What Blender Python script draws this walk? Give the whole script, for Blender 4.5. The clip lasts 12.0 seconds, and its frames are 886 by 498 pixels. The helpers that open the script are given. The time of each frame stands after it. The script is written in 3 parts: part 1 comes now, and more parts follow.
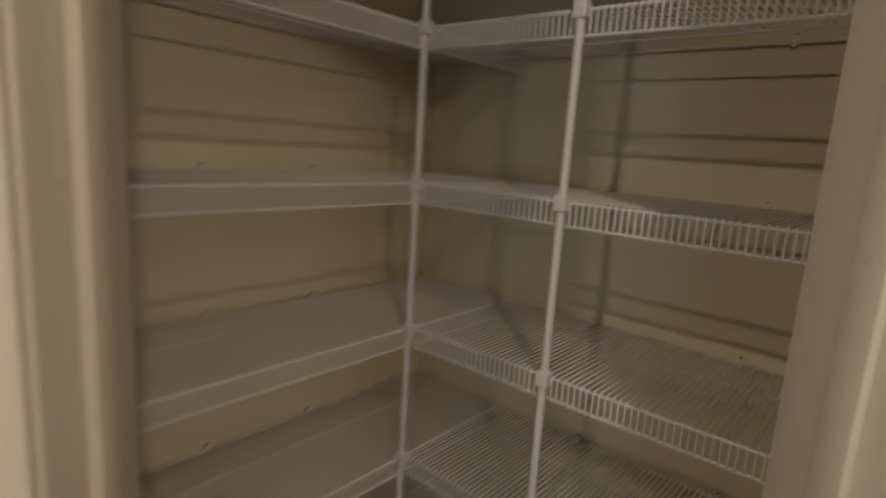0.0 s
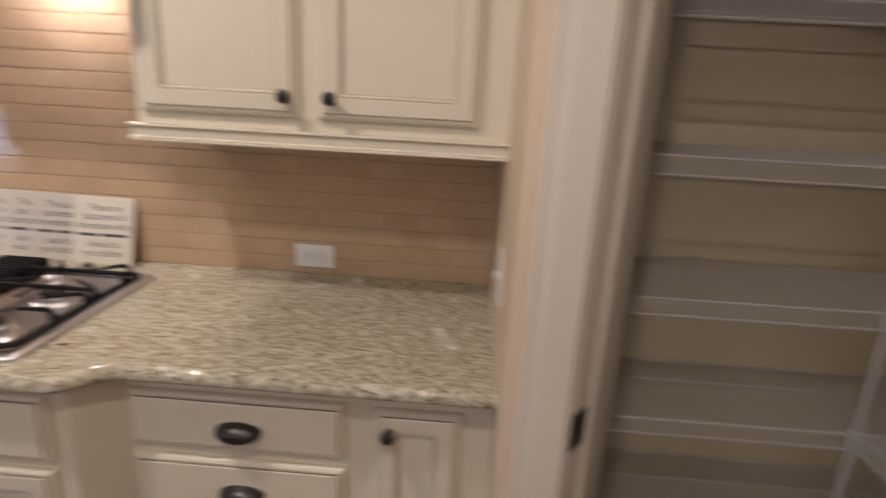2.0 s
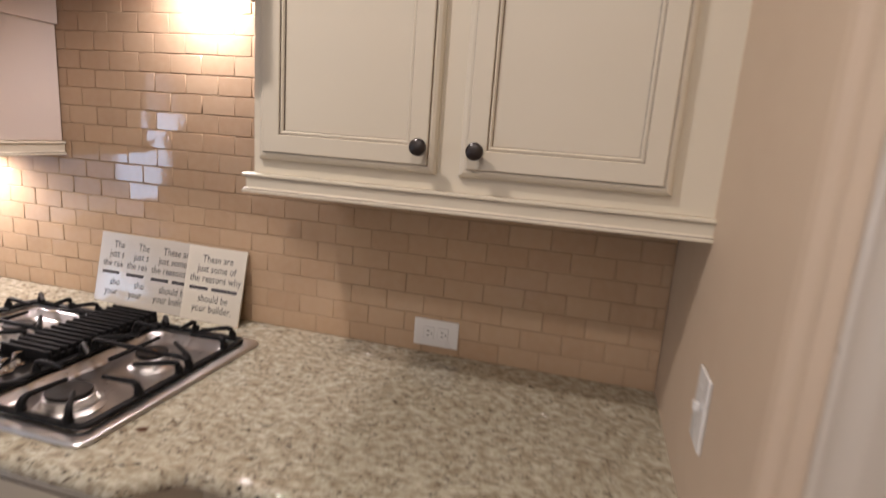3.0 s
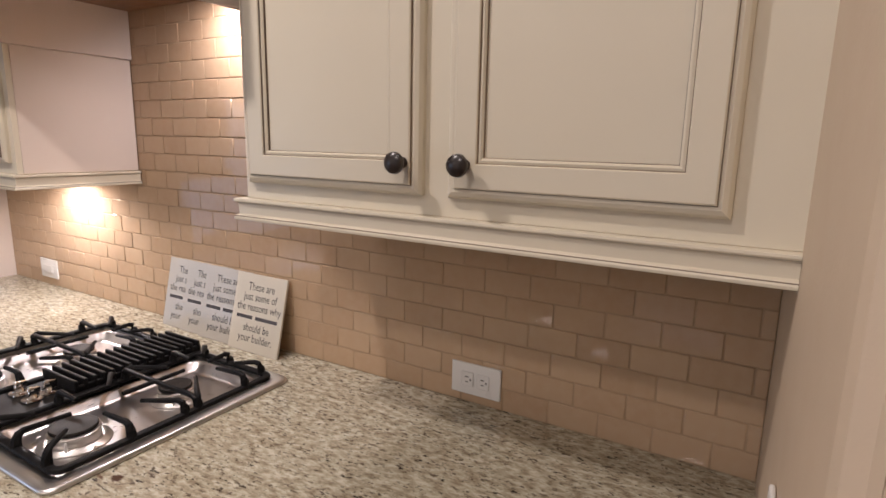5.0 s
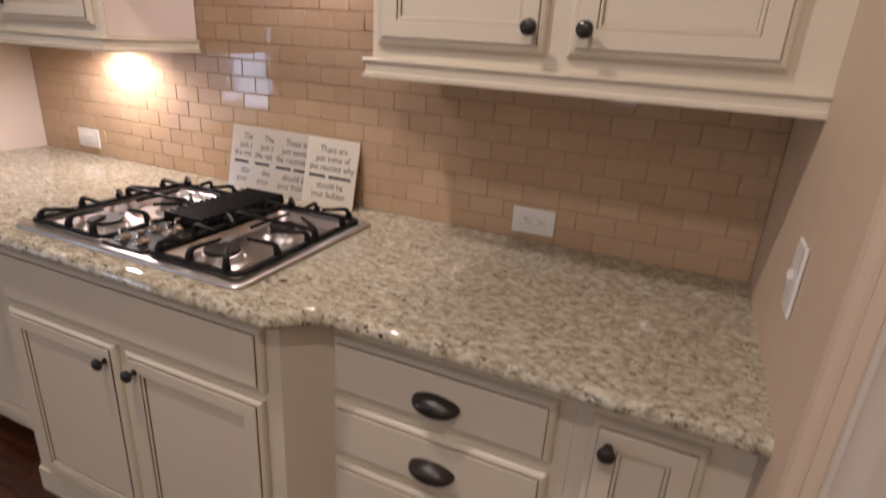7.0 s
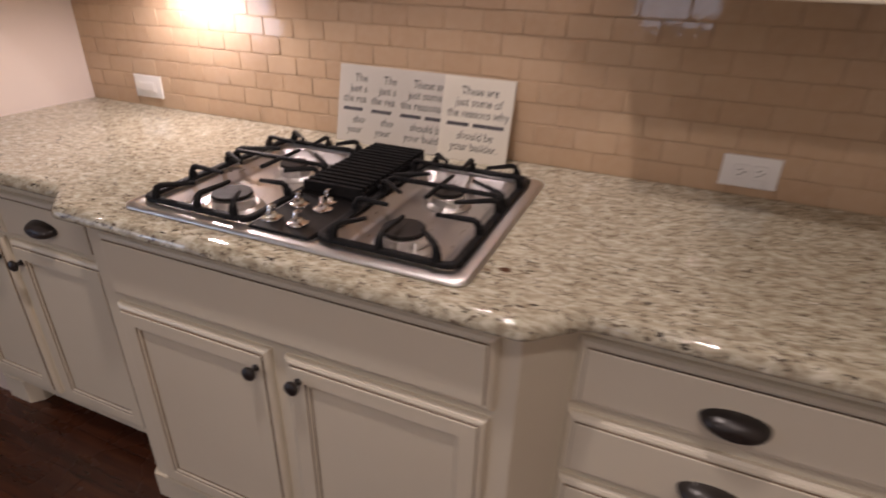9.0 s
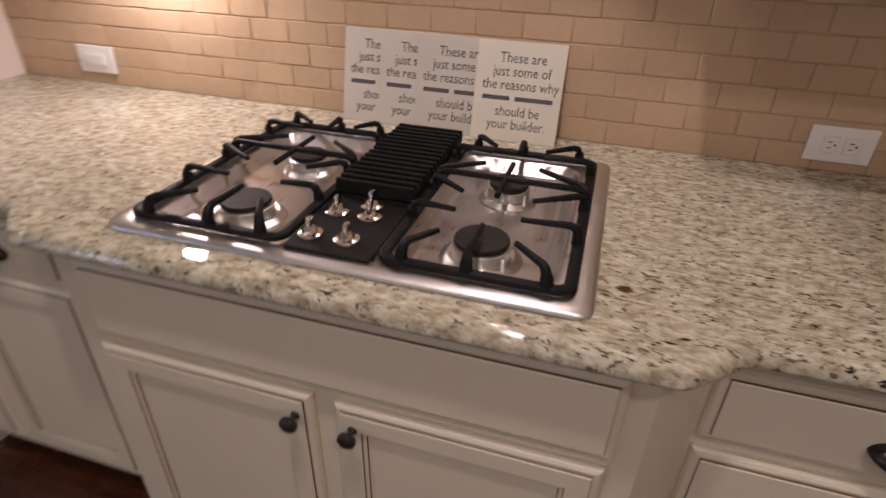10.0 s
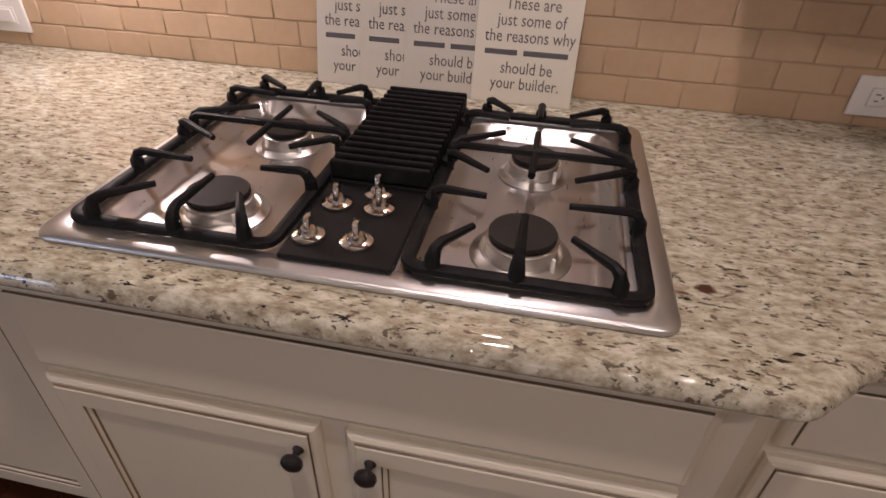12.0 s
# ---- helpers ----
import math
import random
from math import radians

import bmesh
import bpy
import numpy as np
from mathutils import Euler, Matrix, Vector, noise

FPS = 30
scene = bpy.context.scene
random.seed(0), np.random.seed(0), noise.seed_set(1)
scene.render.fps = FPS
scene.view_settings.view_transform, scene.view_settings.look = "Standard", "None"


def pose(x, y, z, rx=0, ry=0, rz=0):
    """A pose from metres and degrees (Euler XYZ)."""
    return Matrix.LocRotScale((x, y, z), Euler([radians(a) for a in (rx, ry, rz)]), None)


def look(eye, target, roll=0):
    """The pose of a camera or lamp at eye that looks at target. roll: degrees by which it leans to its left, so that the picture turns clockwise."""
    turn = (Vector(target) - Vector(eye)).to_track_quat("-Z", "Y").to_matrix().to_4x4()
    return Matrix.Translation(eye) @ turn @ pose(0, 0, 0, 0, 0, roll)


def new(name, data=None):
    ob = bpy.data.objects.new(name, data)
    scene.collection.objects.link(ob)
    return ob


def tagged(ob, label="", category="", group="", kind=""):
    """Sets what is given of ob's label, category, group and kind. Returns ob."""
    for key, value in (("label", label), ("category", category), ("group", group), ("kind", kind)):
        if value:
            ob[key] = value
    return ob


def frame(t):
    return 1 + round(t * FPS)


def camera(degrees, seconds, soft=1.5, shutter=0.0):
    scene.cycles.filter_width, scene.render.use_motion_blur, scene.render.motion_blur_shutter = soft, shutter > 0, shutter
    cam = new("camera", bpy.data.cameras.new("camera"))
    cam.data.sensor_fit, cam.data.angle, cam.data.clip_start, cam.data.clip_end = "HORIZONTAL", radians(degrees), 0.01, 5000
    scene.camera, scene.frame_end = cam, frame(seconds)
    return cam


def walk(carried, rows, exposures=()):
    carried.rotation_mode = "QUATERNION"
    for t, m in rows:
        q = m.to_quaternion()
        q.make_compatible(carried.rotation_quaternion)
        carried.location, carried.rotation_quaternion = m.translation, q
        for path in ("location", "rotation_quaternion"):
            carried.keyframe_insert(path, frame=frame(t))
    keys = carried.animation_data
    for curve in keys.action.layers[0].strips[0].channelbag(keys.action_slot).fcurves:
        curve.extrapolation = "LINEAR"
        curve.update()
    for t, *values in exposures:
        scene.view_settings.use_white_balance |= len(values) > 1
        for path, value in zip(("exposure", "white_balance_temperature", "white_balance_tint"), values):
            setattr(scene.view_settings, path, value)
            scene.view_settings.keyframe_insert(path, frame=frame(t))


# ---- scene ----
cam = camera(77.2, 12.0, soft=1.6, shutter=0.9)
PATH = [
    (0, (1.229, 0.026, 1.471), (-0.045, 1.524, 1.108), 3.8),
    (0.5, (1.405, -0.010, 1.470), (-0.099, 1.228, 1.012), 4.8),
    (1, (1.527, -0.066, 1.482), (-0.025, 1.090, 0.987), 5.1),
    (1.2, (1.559, -0.07, 1.462), (-0.133, 0.864, 0.952), 5.8),
    (1.5, (1.626, -0.067, 1.478), (-0.243, 0.422, 0.962), 6.3),
    (1.7, (1.655, -0.072, 1.495), (-0.25, 0.166, 0.938), 5.8),
    (2, (1.656, -0.081, 1.504), (-0.263, -0.167, 0.946), 3.1),
    (2.5, (1.535, -0.157, 1.499), (-0.364, -0.548, 1.007), 4.0),
    (3, (1.355, -0.203, 1.496), (-0.539, -0.698, 1.085), 4.2),
    (5, (1.055, -0.042, 1.499), (-0.644, -1.026, 1.117), 1.2),
    (5.5, (1.161, -0.11, 1.512), (-0.58, -1.03, 1.163), 2.8),
    (6, (1.281, -0.182, 1.503), (-0.535, -0.95, 1.168), 3.2),
    (6.5, (1.375, -0.197, 1.467), (-0.404, -0.954, 0.954), 4.2),
    (7, (1.473, -0.193, 1.431), (-0.246, -0.937, 0.731), 3.6),
    (9, (1.4, -0.74, 1.383), (-0.244, -1.416, 0.466), 1.6),
    (9.5, (1.32, -0.874, 1.365), (-0.267, -1.541, 0.346), 0.9),
    (10, (1.266, -1.027, 1.356), (-0.378, -1.5, 0.321), 1.6),
    (10.5, (1.208, -1.121, 1.338), (-0.465, -1.424, 0.285), 1.4),
    (11, (1.168, -1.161, 1.325), (-0.48, -1.44, 0.226), 2.5),
    (11.5, (1.144, -1.167, 1.316), (-0.478, -1.469, 0.186), 2.2),
    (12, (1.129, -1.167, 1.314), (-0.472, -1.459, 0.15), 2.0),
]
EXPOSURES = [(0, -0.62, 7300, 6), (0.4, -0.38, 6900, 8), (1.0, -0.34, 6700, 9), (1.5, -0.48, 6600, 11), (2.2, -0.72, 6450, 15), (6.0, -0.80, 6350, 16), (7.0, -0.87, 6650, 20), (9.0, -0.98, 6600, 22), (12, -1.12, 6600, 23)]
walk(cam, [(t, look(eye, target, roll)) for t, eye, target, roll in PATH], EXPOSURES)

# ---------------------------------------------------------------- light
CEIL = 2.75
world = bpy.data.worlds.new("sky")
scene.world = world
world.use_nodes = True
sky = world.node_tree.nodes.new("ShaderNodeTexSky")
sky.sky_type = "NISHITA"
sky.sun_disc = False
sky.sun_elevation, sky.sun_rotation = radians(40), radians(200)
world.node_tree.links.new(sky.outputs[0], world.node_tree.nodes["Background"].inputs[0])
world.node_tree.nodes["Background"].inputs[1].default_value = 0.12


def lamp(name, kind, at, target, energy, colour, size=0.1, size_y=0.0, spot=0.0):
    data = bpy.data.lights.new(name, kind)
    data.energy, data.color = energy, colour
    if kind == "AREA":
        data.shape, data.size = ("RECTANGLE", size) if size_y else ("DISK", size)
        if size_y:
            data.size_y = size_y
    else:
        data.shadow_soft_size = size
    if kind == "SPOT":
        data.spot_size, data.spot_blend = radians(spot), 0.6
    ob = new(name, data)
    ob.matrix_world = look(at, target)
    return ob


WARM = (1.0, 0.89, 0.81)
# The (3.4, -0.3) and (1.5, -4.4) cans are unseen lamps added as fill.
CANS = [(3.9, -2.37, 15), (5.0, -1.46, 26), (5.58, -2.42, 16), (4.95, -3.45, 12), (1.17, -1.22, 33), (3.4, -0.3, 8), (2.0, -0.28, 22), (1.5, -4.4, 5)]
for cx, cy, watts in CANS:
    lamp("can_or_fill_bulb", "AREA", (cx, cy, CEIL - 0.012), (cx, cy, 0), watts, WARM, 0.11)
lamp("hood_bulb", "SPOT", (0.095, -1.23, 1.835), (0.0, -1.24, 1.66), 19.5, (1.0, 0.90, 0.88), 0.03, spot=177)
lamp("under_cabinet_bulb", "SPOT", (0.125, -2.12, 1.352), (0.10, -2.12, 0), 23, (1.0, 0.91, 0.89), 0.03, spot=174)
lamp("patio_daylight", "AREA", (5.25, -6.45, 0.95), (4.95, -1, 0.9), 32, (0.55, 0.74, 1.0), 0.8, 1.1)
lamp("patio_sky", "AREA", (4.55, -6.47, 1.05), (4.4, -1, 1.0), 30, (0.50, 0.70, 1.0), 2.2, 1.9)
lamp("window_daylight", "AREA", (6.45, -0.9, 1.25), (0, -0.9, 1.1), 12, (0.68, 0.82, 1.0), 0.9, 0.9)


# ---------------------------------------------------------------- materials
class Mat:
    def __init__(self, name, colour=(0.5, 0.5, 0.5), rough=0.5, metal=0.0, coat=0.0):
        self.m = bpy.data.materials.new(name)
        self.m.use_nodes = True
        self.t = self.m.node_tree
        self.b = self.t.nodes["Principled BSDF"]
        self.b.inputs["Base Color"].default_value = (*colour, 1)
        self.b.inputs["Roughness"].default_value = rough
        self.b.inputs["Metallic"].default_value = metal
        self.b.inputs["Coat Weight"].default_value = coat
        self.b.inputs["Coat Roughness"].default_value = 0.06

    def node(self, kind, **values):
        n = self.t.nodes.new("ShaderNode" + kind)
        for key, value in values.items():
            if key in n.inputs:
                n.inputs[key].default_value = value
            else:
                setattr(n, key, value)
        return n

    def link(self, a, b):
        self.t.links.new(a, b)

    def coords(self, scale=(1, 1, 1), turn=(0, 0, 0)):
        g = self.node("NewGeometry")
        m = self.node("Mapping")
        m.inputs["Scale"].default_value = scale
        m.inputs["Rotation"].default_value = [radians(a) for a in turn]
        self.link(g.outputs["Position"], m.inputs[0])
        return m.outputs[0]

    def noise(self, at, scale, detail=4, rough=0.55):
        n = self.node("TexNoise", Scale=scale, Detail=detail, Roughness=rough)
        self.link(at, n.inputs["Vector"])
        return n.outputs[0]

    def ramp(self, value, stops):
        r = self.node("ValToRGB")
        e = r.color_ramp.elements
        while len(e) < len(stops):
            e.new(0.5)
        for i, (p, c) in enumerate(stops):
            e[i].position, e[i].color = p, (*c, 1) if len(c) == 3 else c
        self.link(value, r.inputs[0])
        return r.outputs[0]

    def mix(self, fac, a, b, how="MIX"):
        n = self.node("Mix", data_type="RGBA", blend_type=how)
        for socket, v in ((n.inputs[0], fac), (n.inputs[6], a), (n.inputs[7], b)):
            if isinstance(v, (int, float)):
                socket.default_value = v
            elif isinstance(v, tuple):
                socket.default_value = (*v, 1)
            else:
                self.link(v, socket)
        return n.outputs[2]

    def colour(self, out):
        self.link(out, self.b.inputs["Base Color"])

    def rough(self, out):
        self.link(out, self.b.inputs["Roughness"])

    def bump(self, height, strength=0.2, distance=0.001):
        n = self.node("Bump", Strength=strength, Distance=distance)
        self.link(height, n.inputs["Height"])
        self.link(n.outputs[0], self.b.inputs["Normal"])


def grey(v):
    return (v, v, v)


def painted(name, light, dark, rough, bump=0.15, grain=260, rlo=None):
    m = Mat(name, light, rough)
    at = m.coords()
    m.colour(m.mix(m.ramp(m.noise(at, 2.2, 5), [(0.35, grey(0)), (0.7, grey(1))]), light, dark))
    m.rough(m.ramp(m.noise(at, 14, 3), [(0.3, grey(rough - 0.06)), (0.7, grey(rough + 0.07))]))
    m.bump(m.noise(at, grain, 3), bump, 0.0012)
    return m.m


M_WALL = painted("wall_paint", (0.63, 0.51, 0.375), (0.60, 0.48, 0.35), 0.62, 0.35, 170)
M_PANTRY = painted("pantry_wall_paint", (0.74, 0.655, 0.475), (0.71, 0.62, 0.44), 0.65, 0.35, 170)
M_CEIL = painted("ceiling_paint", (0.78, 0.74, 0.67), (0.74, 0.70, 0.63), 0.8, 0.4, 120)
M_TRIM = painted("trim_paint", (0.63, 0.57, 0.48), (0.60, 0.54, 0.45), 0.33, 0.06, 90)
M_CAB = painted("cabinet_paint", (0.71, 0.655, 0.525), (0.685, 0.625, 0.495), 0.36, 0.05, 120)
M_SIDE = painted("cabinet_side_paint", (0.72, 0.63, 0.56), (0.69, 0.60, 0.53), 0.45, 0.1, 120)
M_GLAZE = painted("brown_glaze", (0.10, 0.065, 0.038), (0.26, 0.19, 0.12), 0.45, 0.1, 120)
M_WIRE = painted("white_vinyl_wire", (0.74, 0.71, 0.68), (0.70, 0.67, 0.64), 0.38, 0.0)
M_PLATE = painted("white_plastic_plate", (0.80, 0.79, 0.76), (0.77, 0.76, 0.73), 0.3, 0.0)
M_CARD = painted("cream_card", (0.62, 0.58, 0.485), (0.59, 0.55, 0.455), 0.5, 0.05, 400)
M_GLOSSY = painted("glossy_cream_card", (0.52, 0.49, 0.43), (0.49, 0.46, 0.40), 0.10, 0.0, 400)
M_INK = Mat("grey_ink", (0.085, 0.08, 0.085), 0.6).m
# Near-black: puts shade into slots, latch hole and toe kick; also colours screws.
M_SLOT = Mat("shaded_recess_and_screw", (0.03, 0.028, 0.025), 0.6).m
M_BRONZE = painted("oiled_bronze", (0.018, 0.015, 0.014), (0.03, 0.022, 0.018), 0.32, 0.1, 300)
M_CHROME = Mat("polished_chrome", (0.80, 0.79, 0.78), 0.1, 1.0).m
M_BRASS = Mat("aged_bronze_plate", (0.05, 0.036, 0.025), 0.4, 0.8).m


def make_tile():
    m = Mat("glazed_tile", rough=0.12)
    at = m.coords()
    info = m.node("ObjectInfo")
    base = m.ramp(info.outputs["Random"], [(0, (0.47, 0.325, 0.205)), (0.5, (0.495, 0.348, 0.222)), (1, (0.515, 0.37, 0.24))])
    m.colour(m.mix(m.ramp(m.noise(at, 45, 4), [(0.35, grey(0)), (0.75, grey(0.35))]), base, (0.55, 0.42, 0.295)))
    m.rough(m.ramp(m.noise(at, 30, 2), [(0.3, grey(0.02)), (0.7, grey(0.045))]))
    m.bump(m.noise(at, 38, 2), 0.2, 0.0012)
    return m.m


def make_granite():
    m = Mat("polished_granite", rough=0.14)
    at = m.coords((1, 0.40, 0.45), (0, 0, 20))
    base = m.ramp(m.noise(at, 92, 5, 0.62), [(0.30, (0.245, 0.205, 0.145)), (0.41, (0.35, 0.31, 0.228)), (0.52, (0.485, 0.455, 0.35)), (0.66, (0.635, 0.615, 0.51))])
    big = m.ramp(m.noise(at, 12, 3), [(0.38, grey(0)), (0.68, grey(0.26))])
    base = m.mix(big, base, (0.42, 0.37, 0.275))
    grains = m.ramp(m.noise(at, 240, 3, 0.6), [(0.3, (0.62, 0.57, 0.50)), (0.52, (1, 1, 1))])
    base = m.mix(0.75, base, grains, "MULTIPLY")
    dark = m.ramp(m.noise(at, 165, 3, 0.62), [(0.395, grey(1)), (0.43, grey(0))])
    patches = m.ramp(m.noise(at, 34, 3), [(0.40, grey(0)), (0.54, grey(1))])
    base = m.mix(m.mix(1.0, dark, patches, "MULTIPLY"), base, (0.125, 0.10, 0.075))
    black = m.ramp(m.noise(m.coords((1, 0.38, 0.42), (0, 0, 32)), 118, 4, 0.68), [(0.348, grey(1)), (0.378, grey(0))])
    base = m.mix(black, base, (0.025, 0.02, 0.018))
    rust = m.ramp(m.noise(m.coords((1, 0.7, 1)), 21, 4, 0.6), [(0.235, grey(0.9)), (0.275, grey(0))])
    base = m.mix(rust, base, (0.10, 0.045, 0.025))
    geo = m.node("NewGeometry")
    far = m.node("VectorMath", operation="DISTANCE")
    m.link(geo.outputs["Position"], far.inputs[0])
    far.inputs[1].default_value = (0.583, -0.957, 0.914)
    rag = m.node("Math", operation="MULTIPLY_ADD")
    m.link(m.noise(at, 60, 4, 0.7), rag.inputs[0])
    rag.inputs[1].default_value = 0.05
    m.link(far.outputs["Value"], rag.inputs[2])
    inclusion = m.ramp(rag.outputs[0], [(0.031, grey(1)), (0.036, grey(0))])
    m.colour(m.mix(inclusion, base, (0.075, 0.035, 0.02)))
    m.rough(m.ramp(m.noise(at, 90, 2), [(0.3, grey(0.02)), (0.7, grey(0.045))]))
    return m.m


def make_steel():
    m = Mat("brushed_steel", (0.60, 0.57, 0.54), 0.27, 1.0)
    at = m.coords()
    m.rough(m.ramp(m.noise(at, 7, 3), [(0.3, grey(0.30)), (0.75, grey(0.40))]))
    m.colour(m.mix(m.ramp(m.noise(at, 9, 3), [(0.3, grey(0)), (0.8, grey(0.6))]), (0.68, 0.67, 0.66), (0.58, 0.57, 0.56)))
    m.b.inputs["Anisotropic"].default_value = 0.4
    return m.m


def make_iron():
    m = Mat("cast_iron", (0.012, 0.012, 0.013), 0.5)
    at = m.coords()
    m.colour(m.mix(m.ramp(m.noise(at, 60, 3), [(0.4, grey(0)), (0.8, grey(0.8))]), (0.006, 0.006, 0.0065), (0.014, 0.013, 0.013)))
    m.b.inputs["Specular IOR Level"].default_value = 0.14
    m.bump(m.noise(at, 520, 2), 0.35, 0.0006)
    return m.m


def make_wood(name, a, b, c, rough, plank=True):
    m = Mat(name, b, rough)
    at = m.coords((14, 1.0, 14))
    grain = m.ramp(m.noise(at, 3.2, 6, 0.62), [(0.25, a), (0.5, b), (0.75, c)])
    if plank:
        info = m.node("ObjectInfo")
        shade = m.ramp(info.outputs["Random"], [(0, grey(0.72)), (1, grey(1.15))])
        grain = m.mix(1.0, grain, shade, "MULTIPLY")
    m.colour(grain)
    m.bump(m.noise(at, 6, 4), 0.15, 0.001)
    m.rough(m.ramp(m.noise(m.coords(), 6, 3), [(0.3, grey(rough - 0.08)), (0.7, grey(rough + 0.1))]))
    return m.m


M_TILE, M_GRANITE, M_STEEL, M_IRON = make_tile(), make_granite(), make_steel(), make_iron()


def make_pan():
    m = Mat("pressed_steel", (0.56, 0.54, 0.53), 0.25, 1.0)
    at = m.coords((2, 12, 2))
    m.rough(m.ramp(m.noise(at, 14, 3), [(0.3, grey(0.27)), (0.75, grey(0.37))]))
    return m.m


M_PAN = make_pan()
M_GROUT = painted("grout", (0.45, 0.325, 0.205), (0.39, 0.275, 0.17), 0.85, 0.5, 500)
M_FLOOR = make_wood("dark_oak_plank", (0.030, 0.010, 0.005), (0.070, 0.023, 0.011), (0.12, 0.042, 0.019), 0.27)
M_LINER = make_wood("brown_wood_liner", (0.16, 0.075, 0.03), (0.25, 0.12, 0.05), (0.33, 0.17, 0.075), 0.4, False)
M_CAP = painted("burner_enamel", (0.012, 0.0095, 0.0085), (0.022, 0.018, 0.015), 0.55, 0.25, 300)
M_ALLOY = Mat("cast_alloy", (0.62, 0.60, 0.57), 0.34, 1.0).m
M_PANEL = painted("black_enamel", (0.005, 0.0045, 0.0045), (0.009, 0.008, 0.008), 0.5, 0.1, 300)
for dull in (M_CAP, M_PANEL):
    dull.node_tree.nodes["Principled BSDF"].inputs["Specular IOR Level"].default_value = 0.22
glow = Mat("lit_lens", (1, 0.9, 0.75), 0.4)
glow.b.inputs["Emission Color"].default_value = (1, 0.82, 0.6, 1)
glow.b.inputs["Emission Strength"].default_value = 6
M_GLOW = glow.m
glass = Mat("window_glass", (1, 1, 1), 0.02)
glass.b.inputs["Transmission Weight"].default_value = 1.0
M_GLASS = glass.m


# ---------------------------------------------------------------- mesh helpers
def thing(name, at, label, category, group="", kind=""):
    ob = new(name)
    ob.location = at
    bpy.context.view_layer.update()
    return tagged(ob, label, category, group, kind)


def part(name, bm, material, parent=None, label="", smooth=False):
    """One bmesh, in world coordinates, as one mesh object under its parent."""
    me = bpy.data.meshes.new(name)
    bmesh.ops.recalc_face_normals(bm, faces=bm.faces)
    if smooth:
        for f in bm.faces:
            f.smooth = True
    bm.to_mesh(me)
    bm.free()
    for m in material if isinstance(material, (list, tuple)) else [material]:
        me.materials.append(m)
    ob = new(name, me)
    if smooth:
        me.set_sharp_from_angle(angle=radians(40))
    if parent:
        ob.parent = parent
        ob.matrix_parent_inverse = Matrix.Translation(-Vector(parent.location)) if not parent.parent else Matrix.Identity(4)
    if label:
        ob["label"] = label
    return ob


def box(x0, x1, y0, y1, z0, z1, bevel=0.0, bm=None, m=None):
    bm = bm or bmesh.new()
    made = bmesh.ops.create_cube(bm, size=1)["verts"]
    for v in made:
        v.co = Vector(((x0 + x1) / 2 + v.co.x * (x1 - x0), (y0 + y1) / 2 + v.co.y * (y1 - y0), (z0 + z1) / 2 + v.co.z * (z1 - z0)))
    if bevel:
        es = {e for v in made for e in v.link_edges}
        got = bmesh.ops.bevel(bm, geom=list(es), offset=bevel, segments=2, affect="EDGES", profile=0.5)
        made = list({v for f in got["faces"] for v in f.verts} | {v for v in made if v.is_valid})
    if m is not None:
        bmesh.ops.transform(bm, matrix=m, verts=made)
    return bm


def prism(outline, z0, z1, bm=None):
    """Outline in x, y pulled up from z0 to z1."""
    bm = bm or bmesh.new()
    lo = [bm.verts.new((x, y, z0)) for x, y in outline]
    hi = [bm.verts.new((x, y, z1)) for x, y in outline]
    n = len(outline)
    bm.faces.new(lo[::-1]), bm.faces.new(hi)
    for i in range(n):
        bm.faces.new((lo[i], lo[(i + 1) % n], hi[(i + 1) % n], hi[i]))
    return bm


def tube(points, r, sides=8, bm=None, cap=True):
    bm = bm or bmesh.new()
    pts = [Vector(p) for p in points]
    rings = []
    for i, p in enumerate(pts):
        d = (pts[min(i + 1, len(pts) - 1)] - pts[max(i - 1, 0)]).normalized()
        a = d.cross(Vector((0, 0, 1)) if abs(d.z) < 0.9 else Vector((1, 0, 0))).normalized()
        b = d.cross(a)
        rr = r[i] if isinstance(r, (list, tuple)) else r
        rings.append([bm.verts.new(p + rr * (math.cos(k * math.tau / sides) * a + math.sin(k * math.tau / sides) * b)) for k in range(sides)])
    for q, s in zip(rings, rings[1:]):
        for k in range(sides):
            bm.faces.new((q[k], q[(k + 1) % sides], s[(k + 1) % sides], s[k]))
    if cap:
        bm.faces.new(rings[0][::-1]), bm.faces.new(rings[-1])
    return bm


def lathe(profile, m, steps=28, bm=None):
    """Profile of (radius, height) round the local z axis, placed by m."""
    bm = bm or bmesh.new()
    rings = []
    for r, h in profile:
        if r < 1e-6:
            rings.append([bm.verts.new(m @ Vector((0, 0, h)))])
        else:
            rings.append([bm.verts.new(m @ Vector((r * math.cos(k * math.tau / steps), r * math.sin(k * math.tau / steps), h))) for k in range(steps)])
    for a, b in zip(rings, rings[1:]):
        for k in range(steps):
            j = (k + 1) % steps
            if len(a) == 1 and len(b) > 1:
                bm.faces.new((a[0], b[k], b[j]))
            elif len(b) == 1 and len(a) > 1:
                bm.faces.new((a[k], a[j], b[0]))
            elif len(a) > 1:
                bm.faces.new((a[k], a[j], b[j], b[k]))
    return bm


